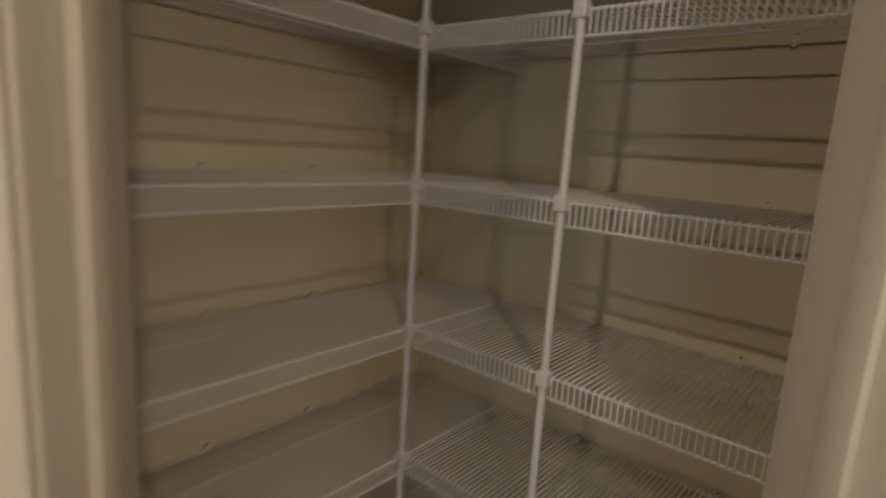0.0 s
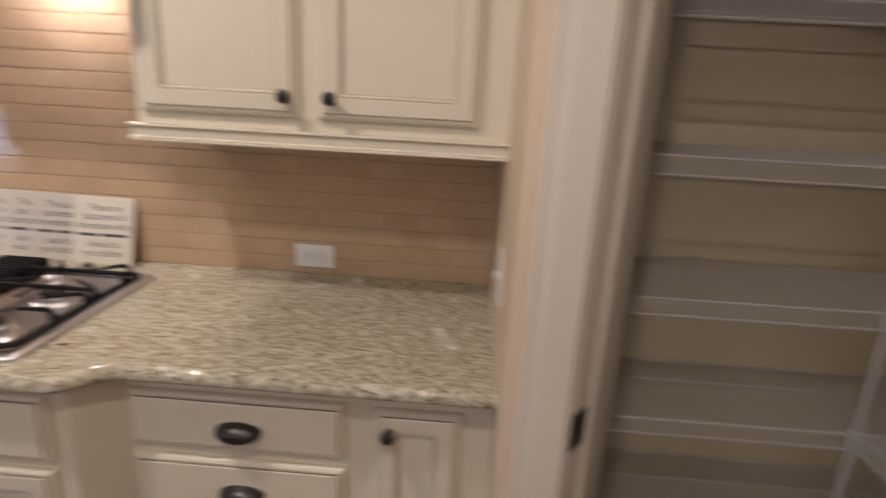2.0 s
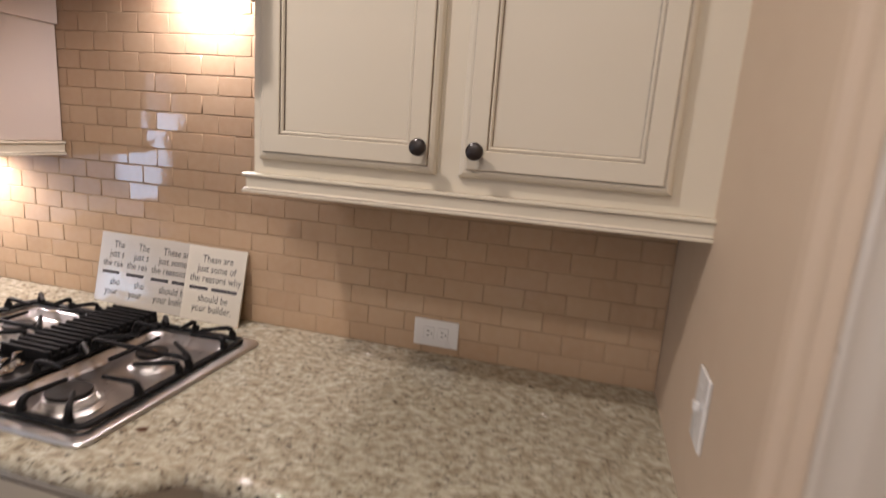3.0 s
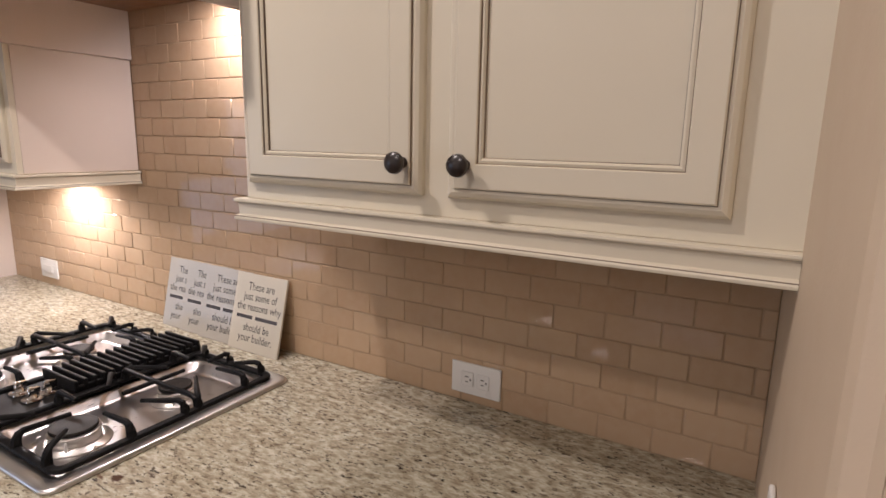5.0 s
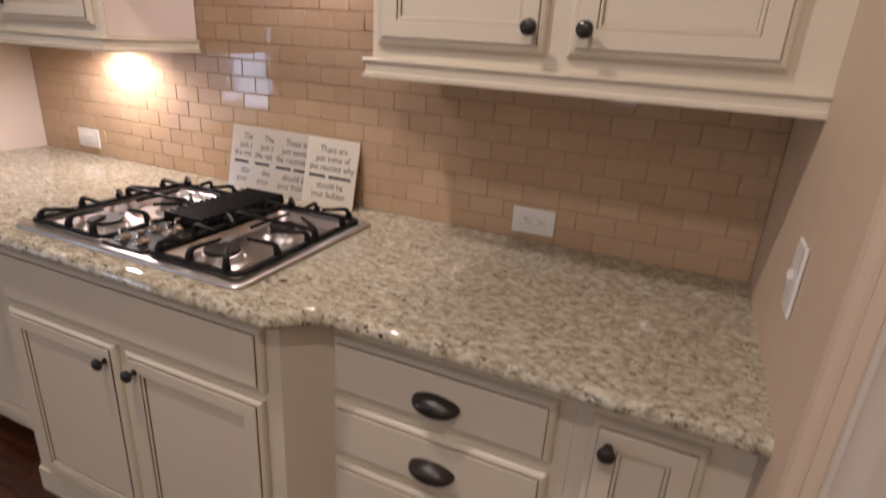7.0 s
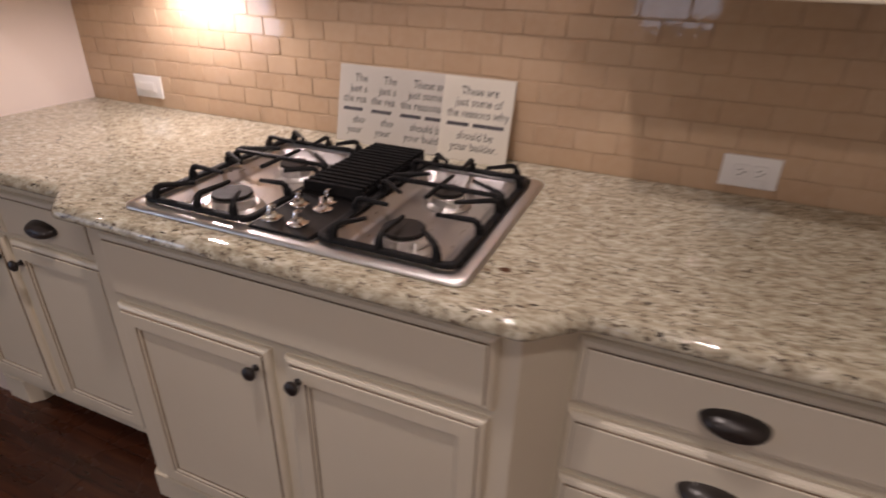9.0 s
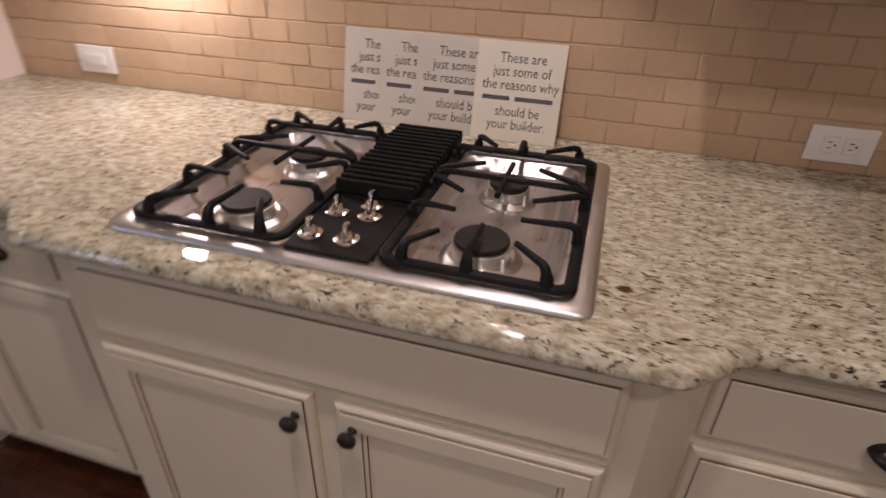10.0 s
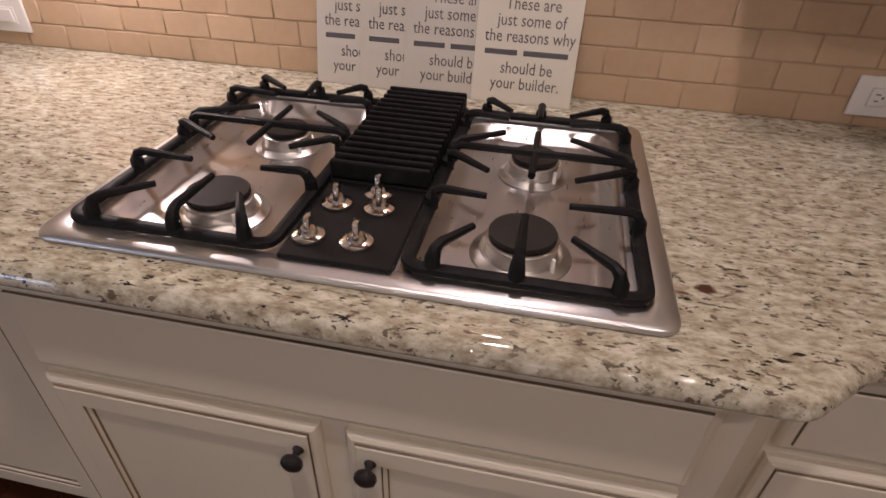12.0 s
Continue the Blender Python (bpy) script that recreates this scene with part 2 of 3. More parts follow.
def rings_panel(y0, y1, z0, z1, x, rings, bm=None):
    """A front that faces +x: nested rectangles of (inset, height over x, material slot of the band to the next)."""
    bm = bm or bmesh.new()
    loops = []
    for inset, h, _ in rings:
        loops.append([bm.verts.new((x + h, yy, zz)) for yy, zz in ((y0 + inset, z0 + inset), (y1 - inset, z0 + inset), (y1 - inset, z1 - inset), (y0 + inset, z1 - inset))])
    for (a, b), (_, _, slot) in zip(zip(loops, loops[1:]), rings):
        for k in range(4):
            bm.faces.new((a[k], a[(k + 1) % 4], b[(k + 1) % 4], b[k])).material_index = slot
    bm.faces.new(loops[-1]).material_index = 0
    bm.faces.new(loops[0][::-1])
    return bm


DOOR = [(0, 0, 0), (0, 0.008, 0), (0.004, 0.0135, 0), (0.010, 0.0165, 0), (0.0142, 0.0160, 1), (0.0154, 0.0195, 0), (0.0175, 0.021, 0), (0.050, 0.021, 0), (0.0515, 0.0195, 1), (0.0528, 0.0170, 0), (0.0562, 0.0178, 0), (0.0592, 0.0150, 1), (0.0603, 0.0115, 0)]
DRAWER = [(0, 0, 0), (0, 0.008, 0), (0.004, 0.0135, 0), (0.010, 0.0165, 0), (0.0142, 0.0160, 1), (0.0154, 0.0195, 0), (0.0175, 0.021, 0), (0.0185, 0.021, 0)]


def cab_door(parent, y0, y1, z0, z1, x, rings=DOOR, name="door"):
    return part(name, rings_panel(y0, y1, z0, z1, x, rings), [M_CAB, M_GLAZE], parent)


def knob(parent, x, y, z):
    """A mushroom knob whose base sits on a front at x, facing +x."""
    m = pose(x, y, z, 0, 90, 0)
    part("knob", lathe([(0, 0), (0.0085, 0), (0.0085, 0.002), (0.0055, 0.005), (0.005, 0.011), (0.009, 0.015), (0.0145, 0.018), (0.0165, 0.022), (0.0155, 0.027), (0.010, 0.031), (0, 0.0325)], m, 24), M_BRONZE, parent, "dark oiled bronze knob", True)


def cup_pull(parent, x, y, z):
    """A half-shell bin pull."""
    bm = bmesh.new()
    n, k = 20, 8
    grid = []
    for i in range(k + 1):
        e = i / k * math.pi * 0.62
        row = []
        for j in range(n):
            a = j / n * math.tau
            r = math.cos(e * 0.81)
            row.append(bm.verts.new((x + 0.031 * math.sin(e), y + 0.053 * r * math.cos(a), z + 0.0215 * r * math.sin(a) - 0.005 * math.sin(e))))
        grid.append(row)
    for a, b in zip(grid, grid[1:]):
        for j in range(n):
            bm.faces.new((a[j], a[(j + 1) % n], b[(j + 1) % n], b[j]))
    bm.faces.new(grid[0][::-1]), bm.faces.new(grid[-1])
    part("cup_pull", bm, M_BRONZE, parent, "dark oiled bronze oval cup pull", True)


def structure(name, bm, material, label, category, smooth=False):
    return tagged(part(name, bm, material, None, "", smooth), label, category, kind="structure")


# ---------------------------------------------------------------- structure
X1, Y0, Y1 = 6.5, -6.5, 1.38          # far wall, patio wall, pantry back wall
WALL_L = -2.71                         # the wall at the counter's far end
TH = 50.0                              # the pantry's slanted front
U = Vector((math.cos(radians(TH)), math.sin(radians(TH)), 0))
N = Vector((-U.y, U.x, 0))             # into the pantry
C0 = Vector((0.762, 0.0, 0))           # outer corner of the slanted wall
SLANT = Matrix(((U.x, N.x, 0, C0.x), (U.y, N.y, 0, C0.y), (0, 0, 1, 0), (0, 0, 0, 1)))  # local x along, y into the pantry
OPEN0, OPEN1, HEAD, THICK = 0.142, 0.772, 2.24, 0.138
SL = 1.15                             # length of the slanted wall
CE = C0 + U * SL                       # its other end

floor = structure("floor", box(-0.2, X1 + 0.15, Y0 - 0.15, Y1 + 0.2, -0.12, -0.013), M_PANEL, "dark red-brown oak plank floor", "floor")
structure("ceiling", box(-0.2, X1 + 0.15, Y0 - 0.15, Y1 + 0.2, CEIL, CEIL + 0.1), M_CEIL, "plain off-white painted ceiling", "ceiling")
wall_tiled = structure("wall_west", box(-0.16, -0.010, Y0 - 0.15, 0.06, -0.012, CEIL), M_WALL, "beige painted kitchen wall behind the counter", "wall")
structure("wall_pantry_west", box(-0.16, -0.010, 0.062, Y1 + 0.14, -0.012, CEIL), M_PANTRY, "cream painted pantry side wall", "wall")
structure("wall_pantry_back", box(-0.008, CE.x + 0.12, Y1, Y1 + 0.14, -0.012, CEIL), M_PANTRY, "cream painted pantry back wall", "wall")
corner = [(-0.008, 0.0), (C0.x - 0.018, 0.0), (C0.x - 0.006, 0.003), (C0.x + 0.002, 0.012)]
inner = C0 + N * THICK
corner += [((C0 + U * 0.02).x, (C0 + U * 0.02).y), ((C0 + U * 0.02 + N * THICK).x, (C0 + U * 0.02 + N * THICK).y), (inner.x - 0.05, 0.115), (-0.008, 0.115)]
structure("wall_side", prism(corner, -0.012, CEIL), M_WALL, "beige painted side wall with a bullnose corner", "wall")
bm = box(0.0205, OPEN0 - 0.02, 0, THICK, -0.012, CEIL, m=SLANT)
box(OPEN1 + 0.02, SL, 0, THICK, -0.012, CEIL, bm=bm, m=SLANT)
box(OPEN0 - 0.02, OPEN1 + 0.02, 0, THICK, HEAD + 0.02, CEIL, bm=bm, m=SLANT)
structure("wall_slanted", bm, M_WALL, "beige painted slanted wall round the pantry doorway", "wall")
structure("wall_pantry_east", box(CE.x - 0.004, CE.x + 0.12, CE.y + 0.004, Y1 - 0.002, -0.012, CEIL), M_WALL, "beige painted pantry end wall", "wall")
structure("wall_north", box(CE.x + 0.122, X1, CE.y + 0.004, CE.y + 0.12, -0.012, CEIL), M_WALL, "beige painted kitchen wall", "wall")
structure("wall_end", box(-0.008, 0.588, WALL_L - 0.12, WALL_L, -0.012, CEIL), M_SIDE, "pale painted wall at the end of the counter", "wall")


def wall_with_hole(name, fixed, lo, hi, a0, a1, z0, z1, along, label):
    bm = bmesh.new()
    for p0, p1, q0, q1 in ((lo, a0, -0.012, CEIL), (a1, hi, -0.012, CEIL), (a0, a1, -0.012, z0), (a0, a1, z1, CEIL)):
        if q1 - q0 > 0.001:
            if along == "x":
                box(p0, p1, fixed - 0.14, fixed, q0, q1, bm=bm)
            else:
                box(fixed, fixed + 0.14, p0, p1, q0, q1, bm=bm)
    return structure(name, bm, M_WALL, label, "wall")


wall_with_hole("wall_south", Y0, -0.008, X1, 3.35, 5.75, -0.011, 2.08, "x", "beige painted wall with the patio door opening")
wall_with_hole("wall_east", X1, Y0 - 0.14, CE.y + 0.12, -1.4, -0.4, 0.8, 1.75, "y", "beige painted far wall with a window opening")


def window(name, along, fixed, a0, a1, z0, z1, panes, label, category):
    ob = thing(name, ((a0 + a1) / 2, fixed, z0) if along == "x" else (fixed, (a0 + a1) / 2, z0), label, category, kind="structure")

    def bar(nm, p0, p1, q0, q1, d0, d1, mat):
        b = box(p0, p1, fixed + d0, fixed + d1, q0, q1, 0.003) if along == "x" else box(fixed + d0, fixed + d1, p0, p1, q0, q1, 0.003)
        return part(nm, b, mat, ob)

    e = -0.10 if along == "x" else 0.04
    for nm, p0, p1, q0, q1 in (("jamb", a0, a0 + 0.06, z0, z1), ("jamb", a1 - 0.06, a1, z0, z1), ("head", a0 + 0.06, a1 - 0.06, z1 - 0.06, z1), ("sill", a0 + 0.06, a1 - 0.06, z0, z0 + 0.06)):
        bar(nm, p0, p1, q0, q1, e, e + 0.06, M_TRIM)
    w = (a1 - a0 - 0.12) / panes
    for i in range(panes):
        p = a0 + 0.06 + i * w
        if i:
            bar("mullion", p - 0.03, p + 0.03, z0 + 0.06, z1 - 0.06, e, e + 0.06, M_TRIM)
        g = bar("pane", p + 0.001, p + w - 0.001, z0 + 0.06, z1 - 0.06, e + 0.026, e + 0.032, M_GLASS)
        g.visible_shadow = False


window("door_patio", "x", Y0, 3.35, 5.75, -0.01, 2.08, 3, "white framed glass patio door in the far wall", "patio door")
window("window_1", "y", X1, -1.4, -0.4, 0.8, 1.75, 2, "white framed window in the far wall", "window")
structure("ground", box(-60, 70, -90, Y0 - 0.2, -0.3, -0.14), painted("lawn", (0.06, 0.09, 0.03), (0.09, 0.10, 0.04), 0.9), "plain lawn outside the patio door", "ground")


# pantry door frame: two jambs, head, stops and a moulded casing
def frame_part(name, bm, parent, mat=M_TRIM, label=""):
    return part(name, bm, mat, parent, label, True)


doorway = thing("door_frame_pantry", (C0 + U * 0.43)[:], "cream painted pantry door frame with moulded casing", "door frame", kind="structure")
JD = THICK + 0.004
for s0, s1 in ((OPEN0 - 0.0195, OPEN0), (OPEN1, OPEN1 + 0.0195)):
    frame_part("jamb", box(s0, s1, -0.003, JD, -0.012, HEAD + 0.019, 0.0015, m=SLANT), doorway)
frame_part("head_jamb", box(OPEN0 + 0.0005, OPEN1 - 0.0005, -0.003, JD, HEAD, HEAD + 0.019, 0.0015, m=SLANT), doorway)
for s0, s1 in ((OPEN0 + 0.0003, OPEN0 + 0.012), (OPEN1 - 0.012, OPEN1 - 0.0003)):
    frame_part("door_stop", box(s0, s1, 0.045, 0.082, -0.012, HEAD - 0.012, 0.003, m=SLANT), doorway)
frame_part("door_stop", box(OPEN0 + 0.0125, OPEN1 - 0.0125, 0.045, 0.080, HEAD - 0.012, HEAD - 0.0003, 0.003, m=SLANT), doorway)
CASING = [(0, 0), (0, 0.010), (0.003, 0.0125), (0.046, 0.0135), (0.050, 0.0165), (0.056, 0.0175), (0.061, 0.0150), (0.078, 0.0165), (0.082, 0.0205), (0.088, 0.0205), (0.092, 0.016), (0.092, 0)]


def casing_upright(edge, sign):
    outline = [(edge - sign * a, -0.0005 - b) for a, b in CASING]
    bm = prism(outline, -0.012, HEAD + 0.006)
    bmesh.ops.transform(bm, matrix=SLANT, verts=bm.verts)
    return bm


frame_part("casing", casing_upright(OPEN0 - 0.004, 1), doorway)
frame_part("casing", casing_upright(OPEN1 + 0.004, -1), doorway)
bm = prism([(HEAD + 0.0065 + a, -0.0005 - b) for a, b in CASING], OPEN0 - 0.095, OPEN1 + 0.095)
bmesh.ops.transform(bm, matrix=SLANT @ Matrix(((0, 0, 1, 0), (0, 1, 0, 0), (1, 0, 0, 0), (0, 0, 0, 1))), verts=bm.verts)
frame_part("head_casing", bm, doorway)
plate = frame_part("strike_plate", box(OPEN0 - 0.0002, OPEN0 + 0.0018, -0.002, 0.046, 0.934, 1.004, 0.0006, m=SLANT), doorway, M_BRASS, "dark bronze strike plate")
frame_part("latch_hole", box(OPEN0 + 0.0019, OPEN0 + 0.0024, 0.022, 0.036, 0.954, 0.984, m=SLANT), plate, M_SLOT)

# ---------------------------------------------------------------- pantry: wire shelves on poles
AX, AY, BX = 0.348, 0.967, 0.722
LEVELS = [1.726, 1.385, 1.037, 0.699, 0.355]
LIP, STEP, WR = 0.044, 0.0125, 0.0021


def wire_shelf(z, run):
    """A shelf of vinyl-coated wire: rods along it, bent wires across."""
    if run == "side":
        a0, a1 = 0.20, Y1 - 0.01
        P = lambda along, out, up: (-0.006 + out, along, z + up)
        depth = AX + 0.004
        lab = "white vinyl-coated wire shelf along the pantry side wall"
        at = (0.18, 0.8, z)
    else:
        a0, a1 = AX + 0.012, 1.470
        P = lambda along, out, up: (along, Y1 - 0.002 - out, z + up)
        depth = Y1 - AY
        lab = "white vinyl-coated wire shelf along the pantry back wall"
        at = (0.9, 1.2, z)
    ob = thing("wire_shelf", at, lab, "shelf", "pantry wire shelves")
    for nm, out, up, r in (("front_rod", depth, 0, 0.0034), ("lip_rod", depth, -LIP, 0.0034), ("back_rod", 0.008, 0, 0.003), ("middle_rod", depth * 0.36, -0.003, 0.003)):
        part(nm, tube([P(a0, out, up - 0.003), P(a1, out, up - 0.003)], r, 6), M_WIRE, ob, smooth=True)
    bm = bmesh.new()
    n = int((a1 - a0) / STEP)
    for i in range(n + 1):
        a = a0 + 0.002 + i * STEP
        tube([P(a, 0.004, 0.0005), P(a, depth, 0.0012), P(a, depth + 0.0035, -0.003), P(a, depth + 0.0035, -LIP - 0.003)], WR, 4, bm, cap=False)
    tagged(part("wire_deck", bm, M_WIRE, ob, "closely spaced thin cross wires"), kind="stuff")
    for a in (0.33, 0.62, 0.92, 1.25) if run == "side" else (0.62, 0.98, 1.30):
        c = Vector(P(a, 0.006, 0.004))
        part("wall_clip", box(c.x - 0.006, c.x + 0.006, c.y - 0.006, c.y + 0.006, c.z - 0.016, c.z + 0.008, 0.002), M_WIRE, ob)
        part("anchor_screw", lathe([(0, 0.008), (0.0032, 0.008), (0.0028, 0.0105), (0, 0.011)], pose(c.x, c.y, c.z), 8), M_SLOT, ob, "dark screw head")
    return ob


for z in LEVELS:
    wire_shelf(z, "side")
    wire_shelf(z, "back")


def shelf_pole(x, y):
    ob = thing("shelf_pole", (x, y, 0), "slim white shelf support pole with clips", "shelf pole", "pantry shelf poles")
    part("pole", tube([(x, y, -0.011), (x, y, 2.12)], 0.0085, 14), M_WIRE, ob, smooth=True)
    part("foot", lathe([(0, -0.011), (0.016, -0.011), (0.016, -0.004), (0.010, 0.004), (0.009, 0.012)], pose(x, y, 0), 16), M_WIRE, ob, smooth=True)
    for z in LEVELS:
        part("pole_clip", box(x - 0.013, x + 0.013, y - 0.012, y + 0.014, z - 0.020, z + 0.012, 0.004), M_WIRE, ob)


shelf_pole(AX + 0.002, AY - 0.016)
shelf_pole(BX, AY - 0.012)

# ---------------------------------------------------------------- kitchen: base cabinets
FX, BXF = 0.594, 0.680                 # face frames of the side units and of the bump-out


def base_unit(name, y0, y1, fx, label, toe=True):
    ob = thing(name, (fx / 2, (y0 + y1) / 2, 0), label, "cabinet", "kitchen base cabinets")
    part("body", box(0.004, fx, y0 + 0.0002, y1 - 0.0002, 0.083 if toe else -0.011, 0.878), M_CAB, ob)
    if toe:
        # Shade under the cabinet is put into the toe kick's near-black colour.
        part("toe_kick", box(0.004, fx - 0.075, y0 + 0.001, y1 - 0.001, -0.011, 0.0825), M_SLOT, ob, "recessed toe kick coloured dark for its shade")
    return ob


ob = base_unit("base_cabinet", WALL_L + 0.002, -1.972, FX, "cream glazed base cabinet with a drawer over two doors")
cab_door(ob, -2.345, -1.990, 0.70, 0.828, FX, DRAWER, "drawer_front")
cup_pull(ob, FX + 0.021, -2.165, 0.757)
cab_door(ob, -2.690, -2.350, 0.70, 0.828, FX, DRAWER, "drawer_front")
cab_door(ob, -2.350, -1.988, 0.118, 0.682, FX)
cab_door(ob, -2.690, -2.382, 0.118, 0.682, FX)
knob(ob, FX + 0.021, -2.314, 0.622)
knob(ob, FX + 0.021, -2.406, 0.622)
part("bracket_foot", prism([(FX - 0.074, -2.70), (FX + 0.004, -2.70), (FX + 0.004, -2.60), (FX - 0.03, -2.57), (FX - 0.074, -2.57)], -0.011, 0.0825), M_CAB, ob)

# bump-out under the cooktop, with canted sides
ob = thing("cooktop_cabinet", (0.34, -1.38, 0), "cream glazed bump-out cabinet with canted sides under the cooktop", "cabinet", "kitchen base cabinets")
L0, L1, R1, R0 = -1.970, -1.893, -0.893, -0.818
part("body", prism([(0.004, L0), (FX, L0), (BXF, L1), (BXF, R1), (FX, R0), (0.004, R0)], 0.0755, 0.878), M_CAB, ob)
part("plinth", prism([(0.004, L0 + 0.004), (FX - 0.01, L0 + 0.004), (BXF + 0.008, L1 - 0.006), (BXF + 0.008, R1 + 0.006), (FX - 0.01, R0 - 0.004), (0.004, R0 - 0.004)], -0.011, 0.075), M_CAB, ob)
cab_door(ob, -1.840, -0.930, 0.690, 0.850, BXF, DRAWER, "false_drawer_front")
cab_door(ob, -1.843, -1.412, 0.095, 0.668, BXF)
cab_door(ob, -1.374, -0.937, 0.095, 0.668, BXF)
knob(ob, BXF + 0.021, -1.443, 0.620)
knob(ob, BXF + 0.021, -1.337, 0.620)

ob = base_unit("drawer_cabinet", -0.8178, -0.290, FX, "cream glazed base cabinet with a stack of drawers")
for z0, z1 in ((0.692, 0.832), (0.525, 0.667), (0.155, 0.505)):
    cab_door(ob, -0.812, -0.321, z0, z1, FX, DRAWER, "drawer_front")
    cup_pull(ob, FX + 0.021, -0.558, (z0 + z1) / 2 - 0.010 if z1 - z0 < 0.2 else z1 - 0.10)
ob = base_unit("base_cabinet", -0.290, 0.0004, FX, "narrow cream glazed base cabinet with one door")
cab_door(ob, -0.260, -0.067, 0.155, 0.828, FX)
knob(ob, FX + 0.021, -0.224, 0.779)

# ---------------------------------------------------------------- worktop
def rounded(points, radii, steps=7):
    out = []
    n = len(points)
    for i, p in enumerate(points):
        p, r = Vector(p), radii[i]
        if r == 0:
            out.append((p.x, p.y))
            continue
        a, b = (Vector(points[i - 1]) - p).normalized(), (Vector(points[(i + 1) % n]) - p).normalized()
        half = a.angle(b) / 2
        d = r / math.tan(half)
        c = p + (a + b).normalized() * (r / math.sin(half))
        s, e = p + a * d - c, p + b * d - c
        turn = s.angle_signed(e)
        for k in range(steps + 1):
            t = -turn * k / steps
            out.append((c.x + s.x * math.cos(t) - s.y * math.sin(t), c.y + s.x * math.sin(t) + s.y * math.cos(t)))
    return out


def inset_loop(loop, d):
    out = []
    n = len(loop)
    for i in range(n):
        a, p, b = Vector(loop[i - 1]), Vector(loop[i]), Vector(loop[(i + 1) % n])
        n1, n2 = (p - a).normalized(), (b - p).normalized()
        n1, n2 = Vector((n1.y, -n1.x)), Vector((n2.y, -n2.x))
        m = (n1 + n2).normalized()
        m = m / max(0.35, m.dot(n1))
        out.append((p.x - m.x * d, p.y - m.y * d))
    return out


def stacked(loop, layers, bm=None):
    """Rings of the outline, each (inset, z), skinned and closed: a slab with a shaped edge."""
    bm = bm or bmesh.new()
    area = sum(a[0] * b[1] - b[0] * a[1] for a, b in zip(loop, loop[1:] + loop[:1]))
    loop = loop if area > 0 else loop[::-1]
    rings = [[bm.verts.new((x, y, z)) for x, y in inset_loop(loop, d)] for d, z in layers]
    n = len(loop)
    for a, b in zip(rings, rings[1:]):
        for k in range(n):
            bm.faces.new((a[k], a[(k + 1) % n], b[(k + 1) % n], b[k]))
    bm.faces.new(rings[0][::-1]), bm.faces.new(rings[-1])
    return bm


def band(loop, section):
    """A closed ring: a closed section of (inset, z) swept round the outline."""
    bm = bmesh.new()
    area = sum(a[0] * b[1] - b[0] * a[1] for a, b in zip(loop, loop[1:] + loop[:1]))
    loop = loop if area > 0 else loop[::-1]
    rings = [[bm.verts.new((x, y, z)) for x, y in inset_loop(loop, d)] for d, z in section]
    n = len(loop)
    for a, b in zip(rings, rings[1:] + rings[:1]):
        for k in range(n):
            bm.faces.new((a[k], a[(k + 1) % n], b[(k + 1) % n], b[k]))
    return bm


TOP = 0.914
edge = [(-0.028, 0.03), (0.664, 0.03), (0.664, -0.800), (0.737, -0.880), (0.737, -1.905), (0.664, -1.985), (0.664, WALL_L - 0.03), (-0.028, WALL_L - 0.03)]
loop = rounded(edge, [0, 0.0, 0.05, 0.045, 0.045, 0.05, 0.0, 0])
H = 0.036
layers = [(0.018, TOP - H), (0.008, TOP - H + 0.0025), (0.002, TOP - H + 0.007), (0, TOP - H + 0.011)]
layers += [(0.021 * (1 - math.cos(a)), TOP - 0.023 + 0.023 * math.sin(a)) for a in [radians(12 * k) for k in range(8)]]
layers += [(0.024, TOP), (0.029, TOP)]
CY0, CY1, CX0, CX1 = -1.763, -0.996, 0.136, 0.680      # cooktop


def fill_between(bm, outer, inners):
    """A flat face with holes, from rings of verts."""
    es = []
    for ring in [outer] + inners:
        for p, q in zip(ring, ring[1:] + ring[:1]):
            es.append(bm.edges.get((p, q)) or bm.edges.new((p, q)))
    made = bmesh.ops.triangle_fill(bm, use_beauty=True, use_dissolve=False, edges=es, normal=(0, 0, 1))["geom"]
    for f in [g for g in made if isinstance(g, bmesh.types.BMFace)]:
        c = f.calc_center_median()
        for ring in inners:
            xs, ys = [v.co.x for v in ring], [v.co.y for v in ring]
            if min(xs) < c.x < max(xs) and min(ys) < c.y < max(ys) and all(v in ring for v in f.verts):
                bm.faces.remove(f)
                break


bm = stacked(loop, layers)
bm.faces.ensure_lookup_table()
cap = bm.faces[-1]
ring = list(cap.verts)
bm.faces.remove(cap)
cut = rounded([(CX0 + 0.015, CY0 + 0.015), (CX1 - 0.015, CY0 + 0.015), (CX1 - 0.015, CY1 - 0.015), (CX0 + 0.015, CY1 - 0.015)], [0.02] * 4)
hole = [bm.verts.new((x, y, TOP)) for x, y in cut]
deep = [bm.verts.new((x, y, TOP - H + 0.002)) for x, y in cut]
fill_between(bm, ring, [hole])
for k in range(len(cut)):
    j = (k + 1) % len(cut)
    bm.faces.new((hole[k], deep[k], deep[j], hole[j]))
bm.faces.new(deep)
tagged(part("worktop", bm, M_GRANITE, None, "", True), "cream and brown speckled polished granite worktop with a rounded edge", "countertop")

# ---------------------------------------------------------------- cooktop
cook = thing("gas_cooktop", (0.408, -1.38, TOP), "stainless steel gas cooktop with a black downdraft vent", "cooktop")


def rim_loop(d):
    """The cooktop's outline, inset by d, with corners that tighten inwards."""
    return rounded([(CX0 + d, CY0 + d), (CX1 - d, CY0 + d), (CX1 - d, CY1 - d), (CX0 + d, CY1 - d)], [max(0.026 - 0.5 * d, 0.009)] * 4)


